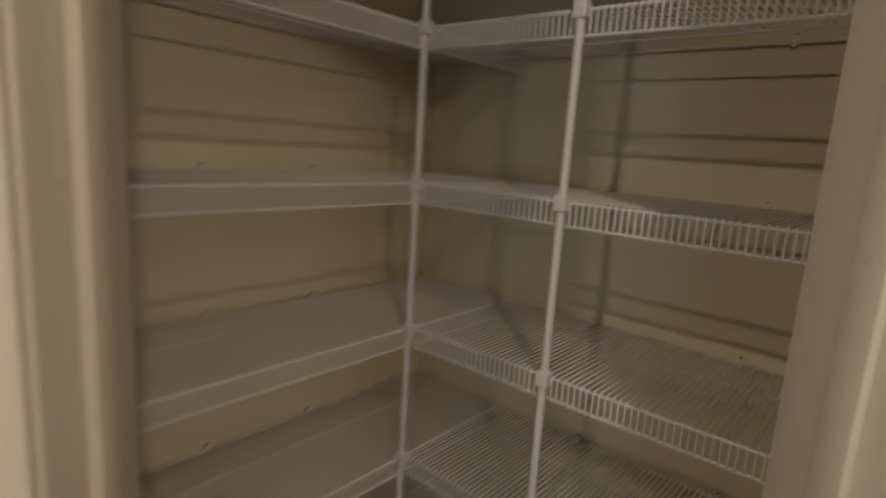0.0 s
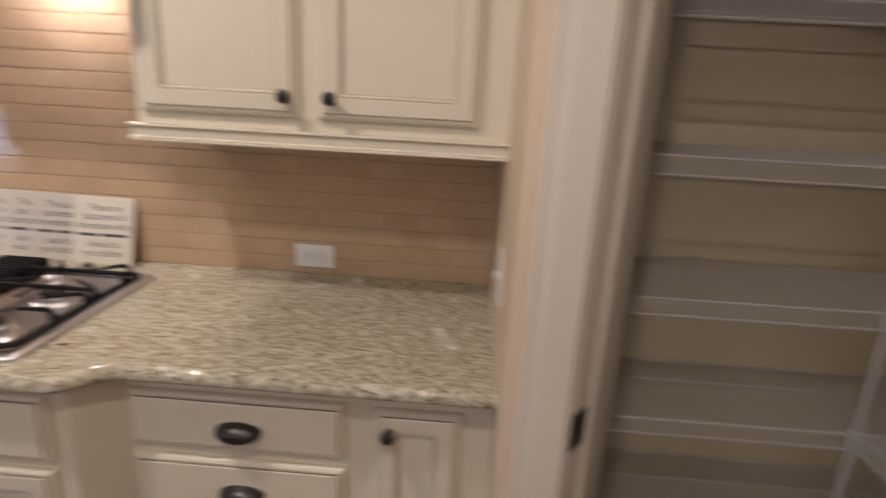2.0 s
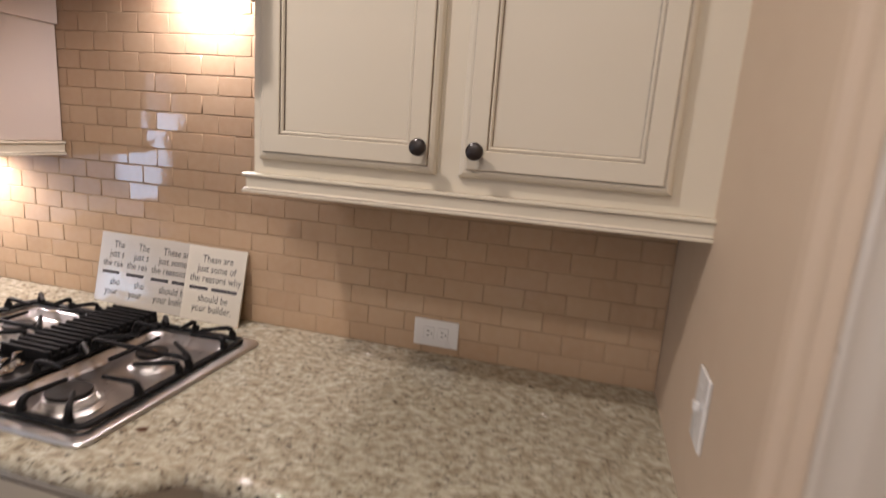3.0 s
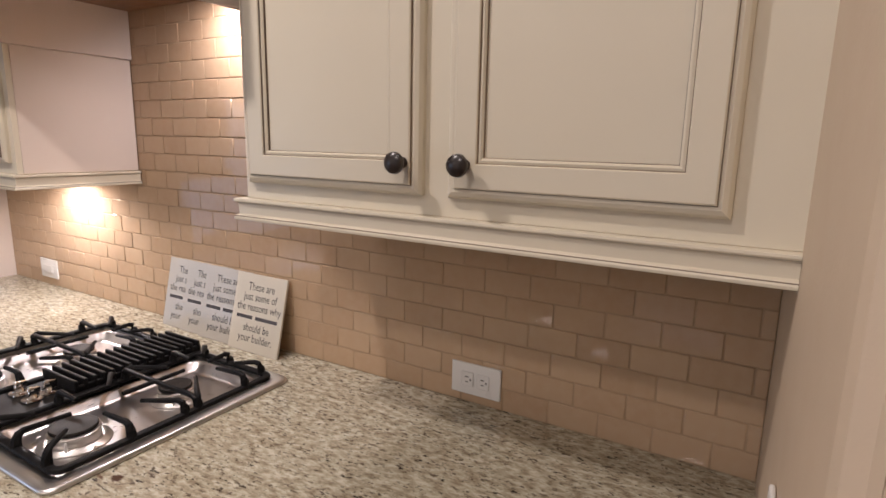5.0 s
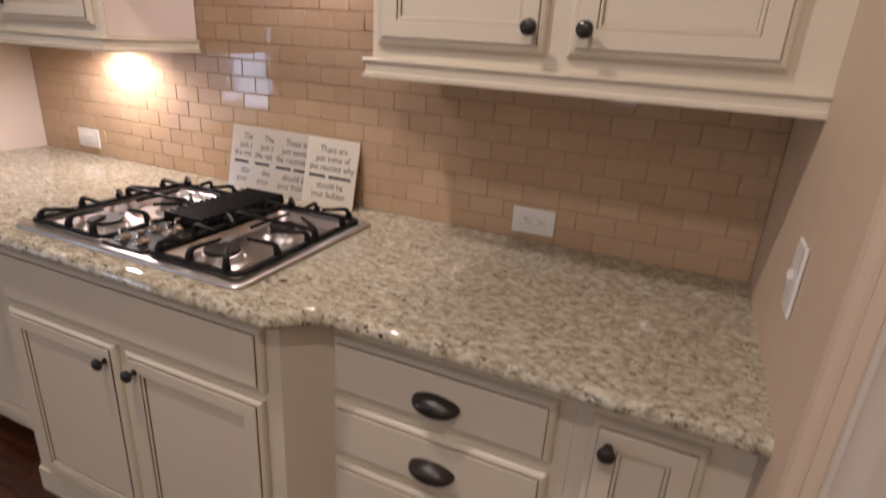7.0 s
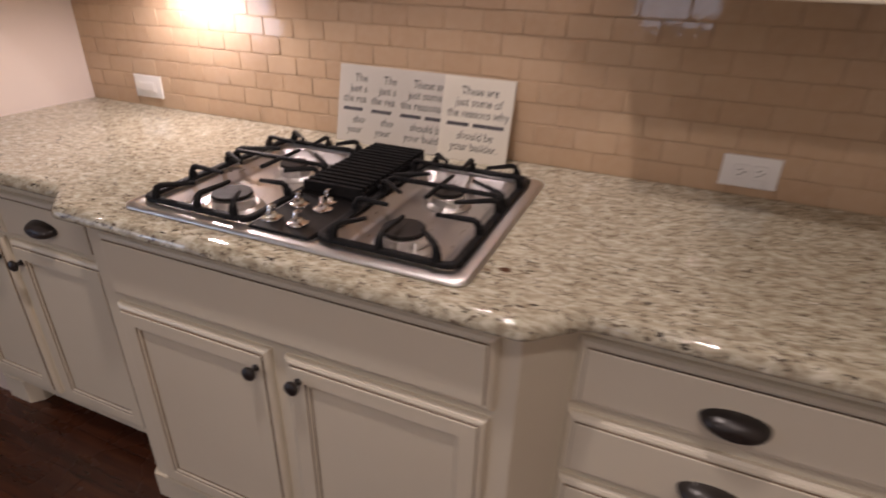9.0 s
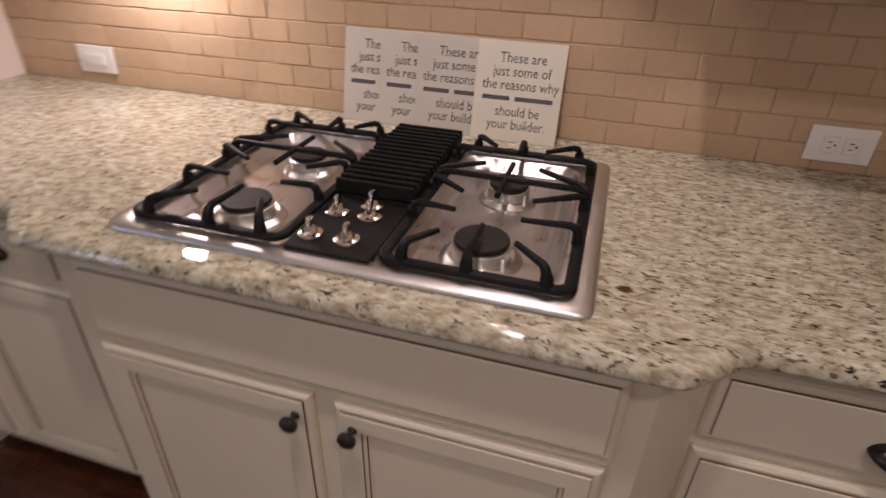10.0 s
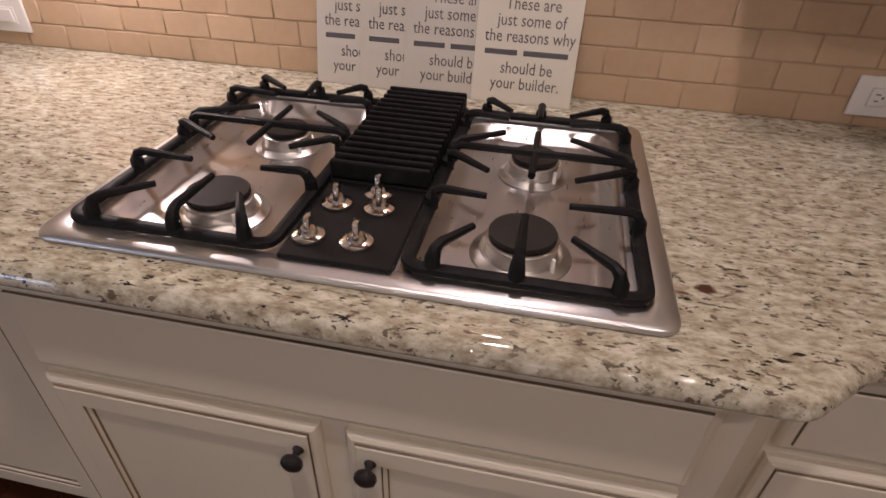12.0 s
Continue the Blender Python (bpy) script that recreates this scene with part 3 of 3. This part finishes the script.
bm = bmesh.new()
section = [(0.003, 0.0005), (0.0, 0.002), (0.0, 0.0055), (0.0025, 0.0088), (0.006, 0.0100), (0.030, 0.0106), (0.0325, 0.0098), (0.034, 0.0070), (0.034, 0.0040), (0.022, 0.0020)]
rings = [[bm.verts.new((x, y, TOP + z)) for x, y in rim_loop(d)] for d, z in section]
for p, q in zip(rings, rings[1:] + rings[:1]):
    for k in range(len(p)):
        j = (k + 1) % len(p)
        bm.faces.new((p[k], p[j], q[j], q[k]))
part("steel_rim", bm, M_STEEL, cook, "brushed stainless steel rim", True)
MIDY0, MIDY1 = -1.450, -1.312
WELLS = [(-1.710, -1.466), (-1.296, -1.052)]
WX0, WX1, WFLOOR = 0.184, 0.640, TOP - 0.016
well_loops = [rounded([(WX0, a), (WX1, a), (WX1, b), (WX0, b)], [0.040] * 4) for a, b in WELLS]
bm = bmesh.new()
inner_rim = rim_loop(0.0345)
rings = [[bm.verts.new((x, y, TOP + 0.0055)) for x, y in lp] for lp in [inner_rim] + well_loops]
fill_between(bm, rings[0], rings[1:])
part("steel_deck", bm, M_STEEL, cook, "brushed steel deck between the wells", True)
for lp in well_loops:
    outer = [(-0.006, TOP + 0.0062), (-0.003, TOP + 0.0068), (0.0005, TOP + 0.0060), (0.0035, TOP + 0.0030), (0.018, WFLOOR + 0.005), (0.0215, WFLOOR + 0.0022), (0.026, WFLOOR + 0.0006), (0.030, WFLOOR), (0.034, WFLOOR)]
    bm = stacked(lp, outer)
    bm.faces.ensure_lookup_table()
    bm.faces.remove(bm.faces[-2])
    part("burner_well", bm, M_PAN, cook, "recessed pressed steel burner well", True)
part("control_panel", box(0.472, 0.656, MIDY0, MIDY1, TOP + 0.006, TOP + 0.0165, 0.002), M_PANEL, cook, "black control panel")
part("vent_trim", box(0.152, 0.471, MIDY0 - 0.006, MIDY1 + 0.006, TOP + 0.006, TOP + 0.018, 0.003), M_PANEL, cook)


def vent_grille():
    ob = part("vent_grille", box(0.155, 0.470, MIDY0 - 0.002, MIDY0 + 0.008, TOP + 0.0185, TOP + 0.034, 0.002), M_IRON, cook, "black cast downdraft vent grille")
    part("side_rail", box(0.155, 0.470, MIDY1 - 0.008, MIDY1 + 0.002, TOP + 0.0185, TOP + 0.034, 0.002), M_IRON, ob)
    n = 16
    for i in range(n):
        x = 0.161 + i * (0.468 - 0.161) / (n - 1)
        part("slat", box(x - 0.0042, x + 0.0042, MIDY0 - 0.003, MIDY1 + 0.003, TOP + 0.0205, TOP + 0.047, 0.0028), M_IRON, ob)


vent_grille()


def burner(x, y, r):
    z = WFLOOR + 0.0004
    ob = part("burner", lathe([(0, z), (r * 1.52, z), (r * 1.50, z + 0.002), (r * 1.38, z + 0.0045), (r * 1.24, z + 0.0085), (r * 1.20, z + 0.0075), (r * 1.08, z + 0.0075), (r * 1.06, z + 0.010), (r * 1.06, z + 0.021), (r * 1.09, z + 0.023), (r * 1.09, z + 0.026), (r * 1.03, z + 0.0275), (r * 0.97, z + 0.0275), (0, z + 0.0275)], pose(x, y, 0), 40), M_ALLOY, cook, "bright cast alloy burner", True)
    part("burner_cap", lathe([(0, z + 0.0285), (r * 0.96, z + 0.0285), (r * 1.0, z + 0.030), (r * 1.0, z + 0.0345), (r * 0.97, z + 0.0362), (0, z + 0.0366)], pose(x, y, 0), 40), M_CAP, ob, "matt dark brown burner cap", True)
    part("igniter", lathe([(0, z), (0.003, z), (0.003, z + 0.022), (0.002, z + 0.025), (0, z + 0.0255)], pose(x + r * 0.85, y + r * 0.95, 0), 8), M_PLATE, ob, "white ceramic igniter")


FRONT_X, BACK_X, LY, RY = 0.545, 0.325, -1.586, -1.173
burner(FRONT_X, RY, 0.043)
burner(BACK_X, RY, 0.036)
burner(FRONT_X, LY, 0.043)
burner(BACK_X, LY, 0.036)


def control_knob(x, y, turn=0):
    m = pose(x, y, TOP + 0.0168, 0, 0, turn)
    ob = part("control_knob", lathe([(0, 0), (0.0195, 0), (0.0205, 0.0012), (0.0200, 0.0034), (0.0170, 0.0050), (0.0125, 0.0062), (0.0110, 0.0095), (0.0085, 0.0125), (0, 0.0130)], m, 32), M_CHROME, cook, "polished chrome control knob", True)
    bm = box(-0.0135, 0.0135, -0.0042, 0.0042, 0.0045, 0.0285, 0.0036)
    bmesh.ops.transform(bm, matrix=m @ pose(0, 0, 0, 0, -14, 0), verts=bm.verts)
    part("grip", bm, M_CHROME, ob, "upright chrome lever", True)


for x, y in ((0.614, -1.427), (0.614, -1.366), (0.534, -1.420), (0.534, -1.362), (0.496, -1.374)):
    control_knob(x, y, 14 if x > 0.5 else 2)


def finger(ob, start, end, z_top=0.047, z_tip=0.044):
    """A grate finger: rises from the frame bar at start, bends and reaches inwards to end."""
    s, e = Vector((*start, 0)), Vector((*end, 0))
    d = (e - s).normalized()
    zs = [(0, 0.0165), (0.001, z_top - 0.014), (0.006, z_top - 0.004), (0.014, z_top)]
    pts = [(s + d * a + Vector((0, 0, TOP + h))) for a, h in zs] + [e + Vector((0, 0, TOP + z_tip))]
    part("finger", tube(pts, [0.0100, 0.0090, 0.0074, 0.0062, 0.0044], 8), M_IRON, ob, smooth=True)


def grate(y_out, y_in, cy):
    """One cast grate over two burners: frame bar, feet and fingers. y_out is the cooktop's outer side."""
    x0, x1 = 0.172, 0.643
    g = thing("burner_grate", ((x0 + x1) / 2, cy, TOP), "black cast iron grate over two gas burners", "grate", "cooktop grates")
    lo, hi = min(y_out, y_in), max(y_out, y_in)
    ring = rounded([(x0, lo), (x1, lo), (x1, hi), (x0, hi)], [0.018] * 4, 5)
    part("frame_bar", band(ring, [(-0.009, TOP + 0.0135), (-0.010, TOP + 0.017), (-0.0085, TOP + 0.0215), (-0.005, TOP + 0.0235), (0.003, TOP + 0.0235), (0.007, TOP + 0.021), (0.008, TOP + 0.017), (0.007, TOP + 0.0135)]), M_IRON, g, smooth=True)
    for x in (x0 + 0.02, 0.41, x1 - 0.02):
        for y in (lo, hi):
            part("foot", lathe([(0, 0.0115), (0.007, 0.0115), (0.0075, 0.018)], pose(x, y, TOP), 10), M_IRON, g)
    s = 1 if y_out > y_in else -1
    o, i = y_out, y_in
    mid = 0.058
    finger(g, (x1, cy), (0.548, cy))
    finger(g, (x1, o - s * 0.030), (0.585, cy + s * mid))
    finger(g, (x1, i + s * 0.030), (0.585, cy - s * mid))
    finger(g, (0.512, o), (0.512, cy + s * 0.052))
    finger(g, (0.512, i), (0.512, cy - s * 0.052))
    part("cross_bar", tube([(0.372, o, TOP + 0.021), (0.372, o - s * 0.004, TOP + 0.040), (0.372, o - s * 0.014, TOP + 0.045), (0.372, cy, TOP + 0.045), (0.372, i + s * 0.014, TOP + 0.045), (0.372, i + s * 0.004, TOP + 0.040), (0.372, i, TOP + 0.021)], 0.006, 8), M_IRON, g, smooth=True)
    part("cross_bar", tube([(0.300, cy, TOP + 0.045), (0.445, cy, TOP + 0.045)], [0.0045, 0.0055], 8), M_IRON, g, smooth=True)
    finger(g, (0.398, o), (0.442, cy + s * 0.060))
    finger(g, (0.398, i), (0.442, cy - s * 0.060))
    finger(g, (0.368, o), (0.308, cy + s * 0.052))
    finger(g, (0.368, i), (0.308, cy - s * 0.052))
    finger(g, (0.245, o), (0.250, cy + s * 0.050))
    finger(g, (0.245, i), (0.250, cy - s * 0.050))
    finger(g, (x0, cy), (0.235, cy))
    finger(g, (x0, o - s * 0.028), (0.215, cy + s * 0.05))
    finger(g, (x0, i + s * 0.028), (0.215, cy - s * 0.05))


grate(CY1 - 0.036, MIDY1 + 0.014, RY)
grate(CY0 + 0.036, MIDY0 - 0.014, LY)

# ---------------------------------------------------------------- leaning cards
LINES = ["These are", "just some of", "the reasons why", "", "should be", "your builder."]


def text_mesh(body, size):
    cu = bpy.data.curves.new("text", "FONT")
    cu.body, cu.size, cu.align_x, cu.align_y, cu.resolution_u = body, size, "CENTER", "CENTER", 2
    ob = bpy.data.objects.new("text", cu)
    me = bpy.data.meshes.new_from_object(ob)
    bpy.data.objects.remove(ob)
    return me


TEXTS = [text_mesh(t, 0.0305) if t else None for t in LINES]


def card(y1, bottom, top, stock=M_GLOSSY, thick=0.0035):
    """A card leaning on the tiles; y1 is its edge next to the side wall."""
    w, h = 0.194, math.hypot(bottom - top, 0.2085)
    lean = math.degrees(math.asin((bottom - top) / h))
    base = pose(bottom, y1 - w / 2, TOP + 0.0008) @ pose(0, 0, 0, 0, -lean, 0) @ pose(0, 0, 0, 90, 0, 90)
    ob = thing("sign_card", (bottom, y1 - w / 2, TOP), "cream printed card leaning on the tiled wall", "sign", "leaning cards")
    bm = box(-w / 2, w / 2, 0, h, -thick, 0, 0.0006)
    bmesh.ops.transform(bm, matrix=base, verts=bm.verts)
    part("board", bm, stock, ob)
    for i, me in enumerate(TEXTS):
        y = h - 0.035 - i * 0.0285
        if me:
            bm = bmesh.new()
            bm.from_mesh(me)
            bmesh.ops.transform(bm, matrix=base @ Matrix.Translation((0.005, y, 0.0006)) @ Matrix.Diagonal((0.84, 1.03, 1, 1)), verts=bm.verts)
            part("text_line", bm, M_INK, ob)
        else:
            for a, b in ((-0.078, -0.016), (-0.004, 0.080)):
                bm = box(a, b, y - 0.0045, y + 0.0050, 0.0001, 0.0005)
                bmesh.ops.transform(bm, matrix=base, verts=bm.verts)
                part("print_bar", bm, M_INK, ob)


card(-1.122, 0.066, 0.0150, M_CARD, 0.006)
card(-1.264, 0.0585, 0.0085)
card(-1.357, 0.0535, 0.0045)
card(-1.450, 0.0485, 0.0012)

# ---------------------------------------------------------------- outlets and switches
def wall_plate(name, m, w, h, label, category, kind):
    """A cover plate; local x across, y up, z out of the wall."""
    ob = thing(name, m.translation[:], label, category)

    def put(nm, mat, *b, bevel=0.001, parent=None):
        bm = box(*b, bevel)
        bmesh.ops.transform(bm, matrix=m, verts=bm.verts)
        return part(nm, bm, mat, parent or ob)

    put("cover_plate", M_PLATE, -w / 2, w / 2, -h / 2, h / 2, 0, 0.006, bevel=0.0025)
    if kind == "duplex":
        for c in (-0.0195, 0.0195):
            r = put("receptacle", M_PLATE, c - 0.0145, c + 0.0145, -0.017, 0.017, 0.0062, 0.0085, bevel=0.002)
            put("slot", M_SLOT, c - 0.006, c + 0.003, 0.0045, 0.0065, 0.0086, 0.0088, bevel=0, parent=r)
            put("slot", M_SLOT, c - 0.005, c + 0.002, -0.0075, -0.0055, 0.0086, 0.0088, bevel=0, parent=r)
            put("slot", M_SLOT, c + 0.006, c + 0.0095, -0.0025, 0.002, 0.0086, 0.0088, bevel=0, parent=r)
        put("screw", M_PLATE, -0.003, 0.003, -0.003, 0.003, 0.0062, 0.0072, bevel=0.0008)
    elif kind == "rocker":
        r = put("rocker_frame", M_PLATE, -0.036, 0.036, -0.0185, 0.0185, 0.0062, 0.0080)
        put("rocker", M_PLATE, -0.031, 0.031, -0.014, 0.014, 0.0082, 0.0115, bevel=0.002, parent=r)
    else:
        put("toggle", M_PLATE, -0.005, 0.005, -0.003, 0.011, 0.0062, 0.015, bevel=0.0015)
        for c in (-0.036, 0.036):
            put("screw", M_PLATE, -0.003, 0.003, c - 0.003, c + 0.003, 0.0062, 0.0072, bevel=0.0008)


ON_TILE = lambda y, z: Matrix(((0, 0, 1, 0.0008), (1, 0, 0, y), (0, 1, 0, z), (0, 0, 0, 1)))
wall_plate("outlet", ON_TILE(-0.558, 0.973), 0.122, 0.074, "white duplex outlet set sideways in the tiled wall", "outlet", "duplex")
wall_plate("rocker_switch", ON_TILE(-2.418, 0.982), 0.122, 0.074, "white rocker switch set sideways in the tiled wall", "switch", "rocker")
wall_plate("light_switch", Matrix(((1, 0, 0, 0.488), (0, 0, -1, -0.0008), (0, 1, 0, 1.110), (0, 0, 0, 1))), 0.072, 0.118, "white toggle light switch on the beige side wall", "switch", "toggle")

# ---------------------------------------------------------------- wall cabinets and hood
UF, UB, UT = 0.335, 1.387, 2.42
RAIL = [(0, 0.041, 0), (0.0150, 0.041, 0), (0.0180, 0.0395, 0), (0.0185, 0.036, 0), (0.0170, 0.0335, 1), (0.0140, 0.0325, 0), (0.0125, 0.0315, 0), (0.0115, 0.0120, 0), (0.0135, 0.0100, 0), (0.0170, 0.0085, 1), (0.0175, 0.0070, 0), (0.0185, 0.0045, 0), (0.0180, 0.0010, 0), (0.0160, 0, 0), (0, 0, 0)]


def light_rail(ob, y0, y1, ends):
    """Moulding under a wall cabinet: along the front, with returns to the wall at the ends named."""
    bm = bmesh.new()
    z = UB - 0.0415
    rings = [[bm.verts.new((UF + a, y + (s * a if s in ends else 0), z + b)) for a, b, _ in RAIL] for y, s in ((y0, -1), (y1, 1))]
    n = len(RAIL)
    for k in range(n - 1):
        bm.faces.new((rings[0][k], rings[0][k + 1], rings[1][k + 1], rings[1][k])).material_index = RAIL[k][2]
    for s, r, y in ((-1, rings[0], y0), (1, rings[1], y1)):
        if s in ends:
            back = [bm.verts.new((0.003, y + s * a, z + b)) for a, b, _ in RAIL]
            for k in range(n - 1):
                bm.faces.new((r[k], back[k], back[k + 1], r[k + 1])).material_index = RAIL[k][2]
            bm.faces.new(back)
        else:
            bm.faces.new(r)
    part("light_rail", bm, [M_CAB, M_GLAZE], ob, "stepped moulding with brown glaze lines")


def wall_cabinet(y0, y1, doors, knobs, ends, label):
    ob = thing("wall_cabinet", (UF / 2, (y0 + y1) / 2, UB), label, "cabinet", "kitchen wall cabinets")
    part("body", box(0.002, UF, y0, y1 + (0.004 if y1 > -0.01 else 0), UB, UT), M_CAB, ob)
    for a, b in doors:
        cab_door(ob, a, b, 1.417, UT - 0.06, UF)
    for y in knobs:
        knob(ob, UF + 0.021, y, 1.466)
    light_rail(ob, y0, y1, ends)
    return ob


wall_cabinet(-0.887, -0.0004, [(-0.870, -0.493), (-0.448, -0.074)], [-0.520, -0.414], [-1], "cream glazed wall cabinet with two panelled doors and dark knobs")
ob = wall_cabinet(WALL_L + 0.002, -1.782, [(-2.220, -1.805), (-2.690, -2.262)], [-2.19, -2.29], [1], "cream glazed wall cabinet beside the hood, lit beneath")
part("side_panel", box(0.003, UF - 0.014, -1.7818, -1.7785, UB + 0.002, 1.7215), M_SIDE, ob)

hood = thing("range_hood", (0.23, -1.36, 1.72), "cream painted wooden range hood with an arched valance", "range hood")
HX = 0.468
part("side_board", box(0.003, HX - 0.0205, -1.7815, -1.766, 1.7225, UT, 0.001), M_SIDE, hood)
part("side_board", box(0.003, HX - 0.0205, -0.903, -0.8875, 1.7225, UT, 0.001), M_SIDE, hood)
arch = []
n = 24
for i in range(n + 1):
    f = i / n
    y = -1.782 + f * 0.895
    if 0.07 < f < 0.93:
        z = 1.735 + 0.105 * math.sin(math.pi * (f - 0.07) / 0.86) ** 0.75
    else:
        z = 1.7225
    arch.append((y, z))
outline = arch + [(-0.887, UT), (-1.782, UT)]
bm = bmesh.new()
fr = [bm.verts.new((HX, y, z)) for y, z in outline]
bk = [bm.verts.new((HX - 0.02, y, z)) for y, z in outline]
bm.faces.new(fr), bm.faces.new(bk[::-1])
for k in range(len(outline)):
    j = (k + 1) % len(outline)
    bm.faces.new((fr[k], bk[k], bk[j], fr[j]))
part("valance", bm, M_CAB, hood, "arched front valance")
part("liner", box(0.003, HX - 0.021, -1.7655, -0.9035, 1.862, 1.880), M_LINER, hood, "brown wood underside")
part("lamp_lens", lathe([(0, 0), (0.028, 0), (0.03, 0.004), (0.03, 0.012)], pose(0.095, -1.23, 1.849), 20), M_GLOW, hood, "lit round hood lamp", True)
puck = thing("puck_light", (0.11, -2.15, UB - 0.01), "small lit puck light under the wall cabinet", "light")
part("housing", lathe([(0, 0), (0.034, 0), (0.034, -0.010), (0.028, -0.014), (0.024, -0.014)], pose(0.11, -2.15, UB - 0.0006), 24), M_PLATE, puck, smooth=True)
part("lens", lathe([(0.0235, 0), (0.0235, 0.003), (0, 0.003)], pose(0.11, -2.15, UB - 0.0166), 24), M_GLOW, puck, "glowing lens", True)

# Includes fixtures for the two added fill cans, at (3.4, -0.3) and (1.5, -4.4).
for cx, cy, watts in CANS:
    ob = thing("recessed_light", (cx, cy, CEIL), "white trimmed lit recessed ceiling light, some added as fill", "ceiling light", "recessed ceiling lights")
    part("trim_ring", lathe([(0.072, 0), (0.074, -0.006), (0.092, -0.005), (0.095, -0.0005)], pose(cx, cy, CEIL - 0.0004), 28), M_PLATE, ob, smooth=True)
    part("lens", lathe([(0.0715, 0), (0, 0.0004)], pose(cx, cy, CEIL - 0.004), 28), M_GLOW, ob, "glowing lens")

# ---------------------------------------------------------------- floor planks
PW = 0.127
near = {}
rest = bmesh.new()
col = 0
x = -0.15
while x < X1:
    y = Y0 + random.uniform(-0.8, 0)
    while y < Y1:
        length = random.choice([0.9, 1.2, 1.5, 1.8])
        a, b = max(y, Y0), min(y + length, Y1)
        if b > a:
            if 0.3 < x < 2.2 and b > -3.6 and a < 0.9:
                key = round(b - a, 3)
                if key not in near:
                    bm = box(-PW / 2 + 0.0007, PW / 2 - 0.0007, -(b - a) / 2 + 0.0007, (b - a) / 2 - 0.0007, -0.012, 0, 0.0007)
                    me = bpy.data.meshes.new("plank")
                    bm.to_mesh(me)
                    bm.free()
                    me.materials.append(M_FLOOR)
                    near[key] = me
                p = new("plank", near[key])
                p.location = (x + PW / 2, (a + b) / 2, -0.0116)
                p.parent = floor
            else:
                box(x + 0.0007, x + PW - 0.0007, a + 0.0007, b - 0.0007, -0.0236, -0.0116, bm=rest)
        y += length
    x += PW
tagged(part("planks", rest, M_FLOOR, floor, "dark red-brown oak planks"), kind="stuff")

# ---------------------------------------------------------------- wall tiles
TW, THT, GAP = 0.1045, 0.0529, 0.0022
part("grout_bed", box(-0.0098, -0.0022, WALL_L + 0.0005, -0.0005, TOP - 0.02, 1.95), M_GROUT, wall_tiled, "tan grout")
meshes = {}


def tile_mesh(w, h):
    key = (round(w, 3), round(h, 3))
    if key not in meshes:
        w, h = w - GAP, h - GAP
        bm = bmesh.new()
        rows = []
        for inset, xx in ((0, -0.0085), (0, -0.0020), (0.0006, -0.0009), (0.0018, 0.0)):
            rows.append([bm.verts.new((xx, sy * (w / 2 - inset), sz * (h / 2 - inset))) for sy, sz in ((-1, -1), (1, -1), (1, 1), (-1, 1))])
        for a, b in zip(rows, rows[1:]):
            for k in range(4):
                bm.faces.new((a[k], a[(k + 1) % 4], b[(k + 1) % 4], b[k])).smooth = True
        bm.faces.new(rows[-1])
        me = bpy.data.meshes.new("tile")
        bm.to_mesh(me)
        bm.free()
        me.materials.append(M_TILE)
        meshes[key] = me
    return meshes[key]


rnd = random.Random(7)
row, z = 0, TOP
while z < 1.93:
    top = z + THT
    hood_row = z > UB - 0.03
    lo, hi = (-1.7815, -0.8872) if hood_row else (WALL_L, 0.0)
    first = -0.0758 if row % 2 == 0 else -0.0236
    joints = [first - TW * k for k in range(30)]
    cuts = [hi] + [j for j in joints if lo + 0.008 < j < hi - 0.008] + [lo]
    for b, a in zip(cuts, cuts[1:]):
        t = new("tile", tile_mesh(b - a, THT))
        t.matrix_world = pose(rnd.uniform(-0.0004, 0.0004), (a + b) / 2, z + THT / 2, 0, rnd.gauss(0, 0.38), rnd.gauss(0, 0.38))
        t.parent = wall_tiled
    z, row = top, row + 1
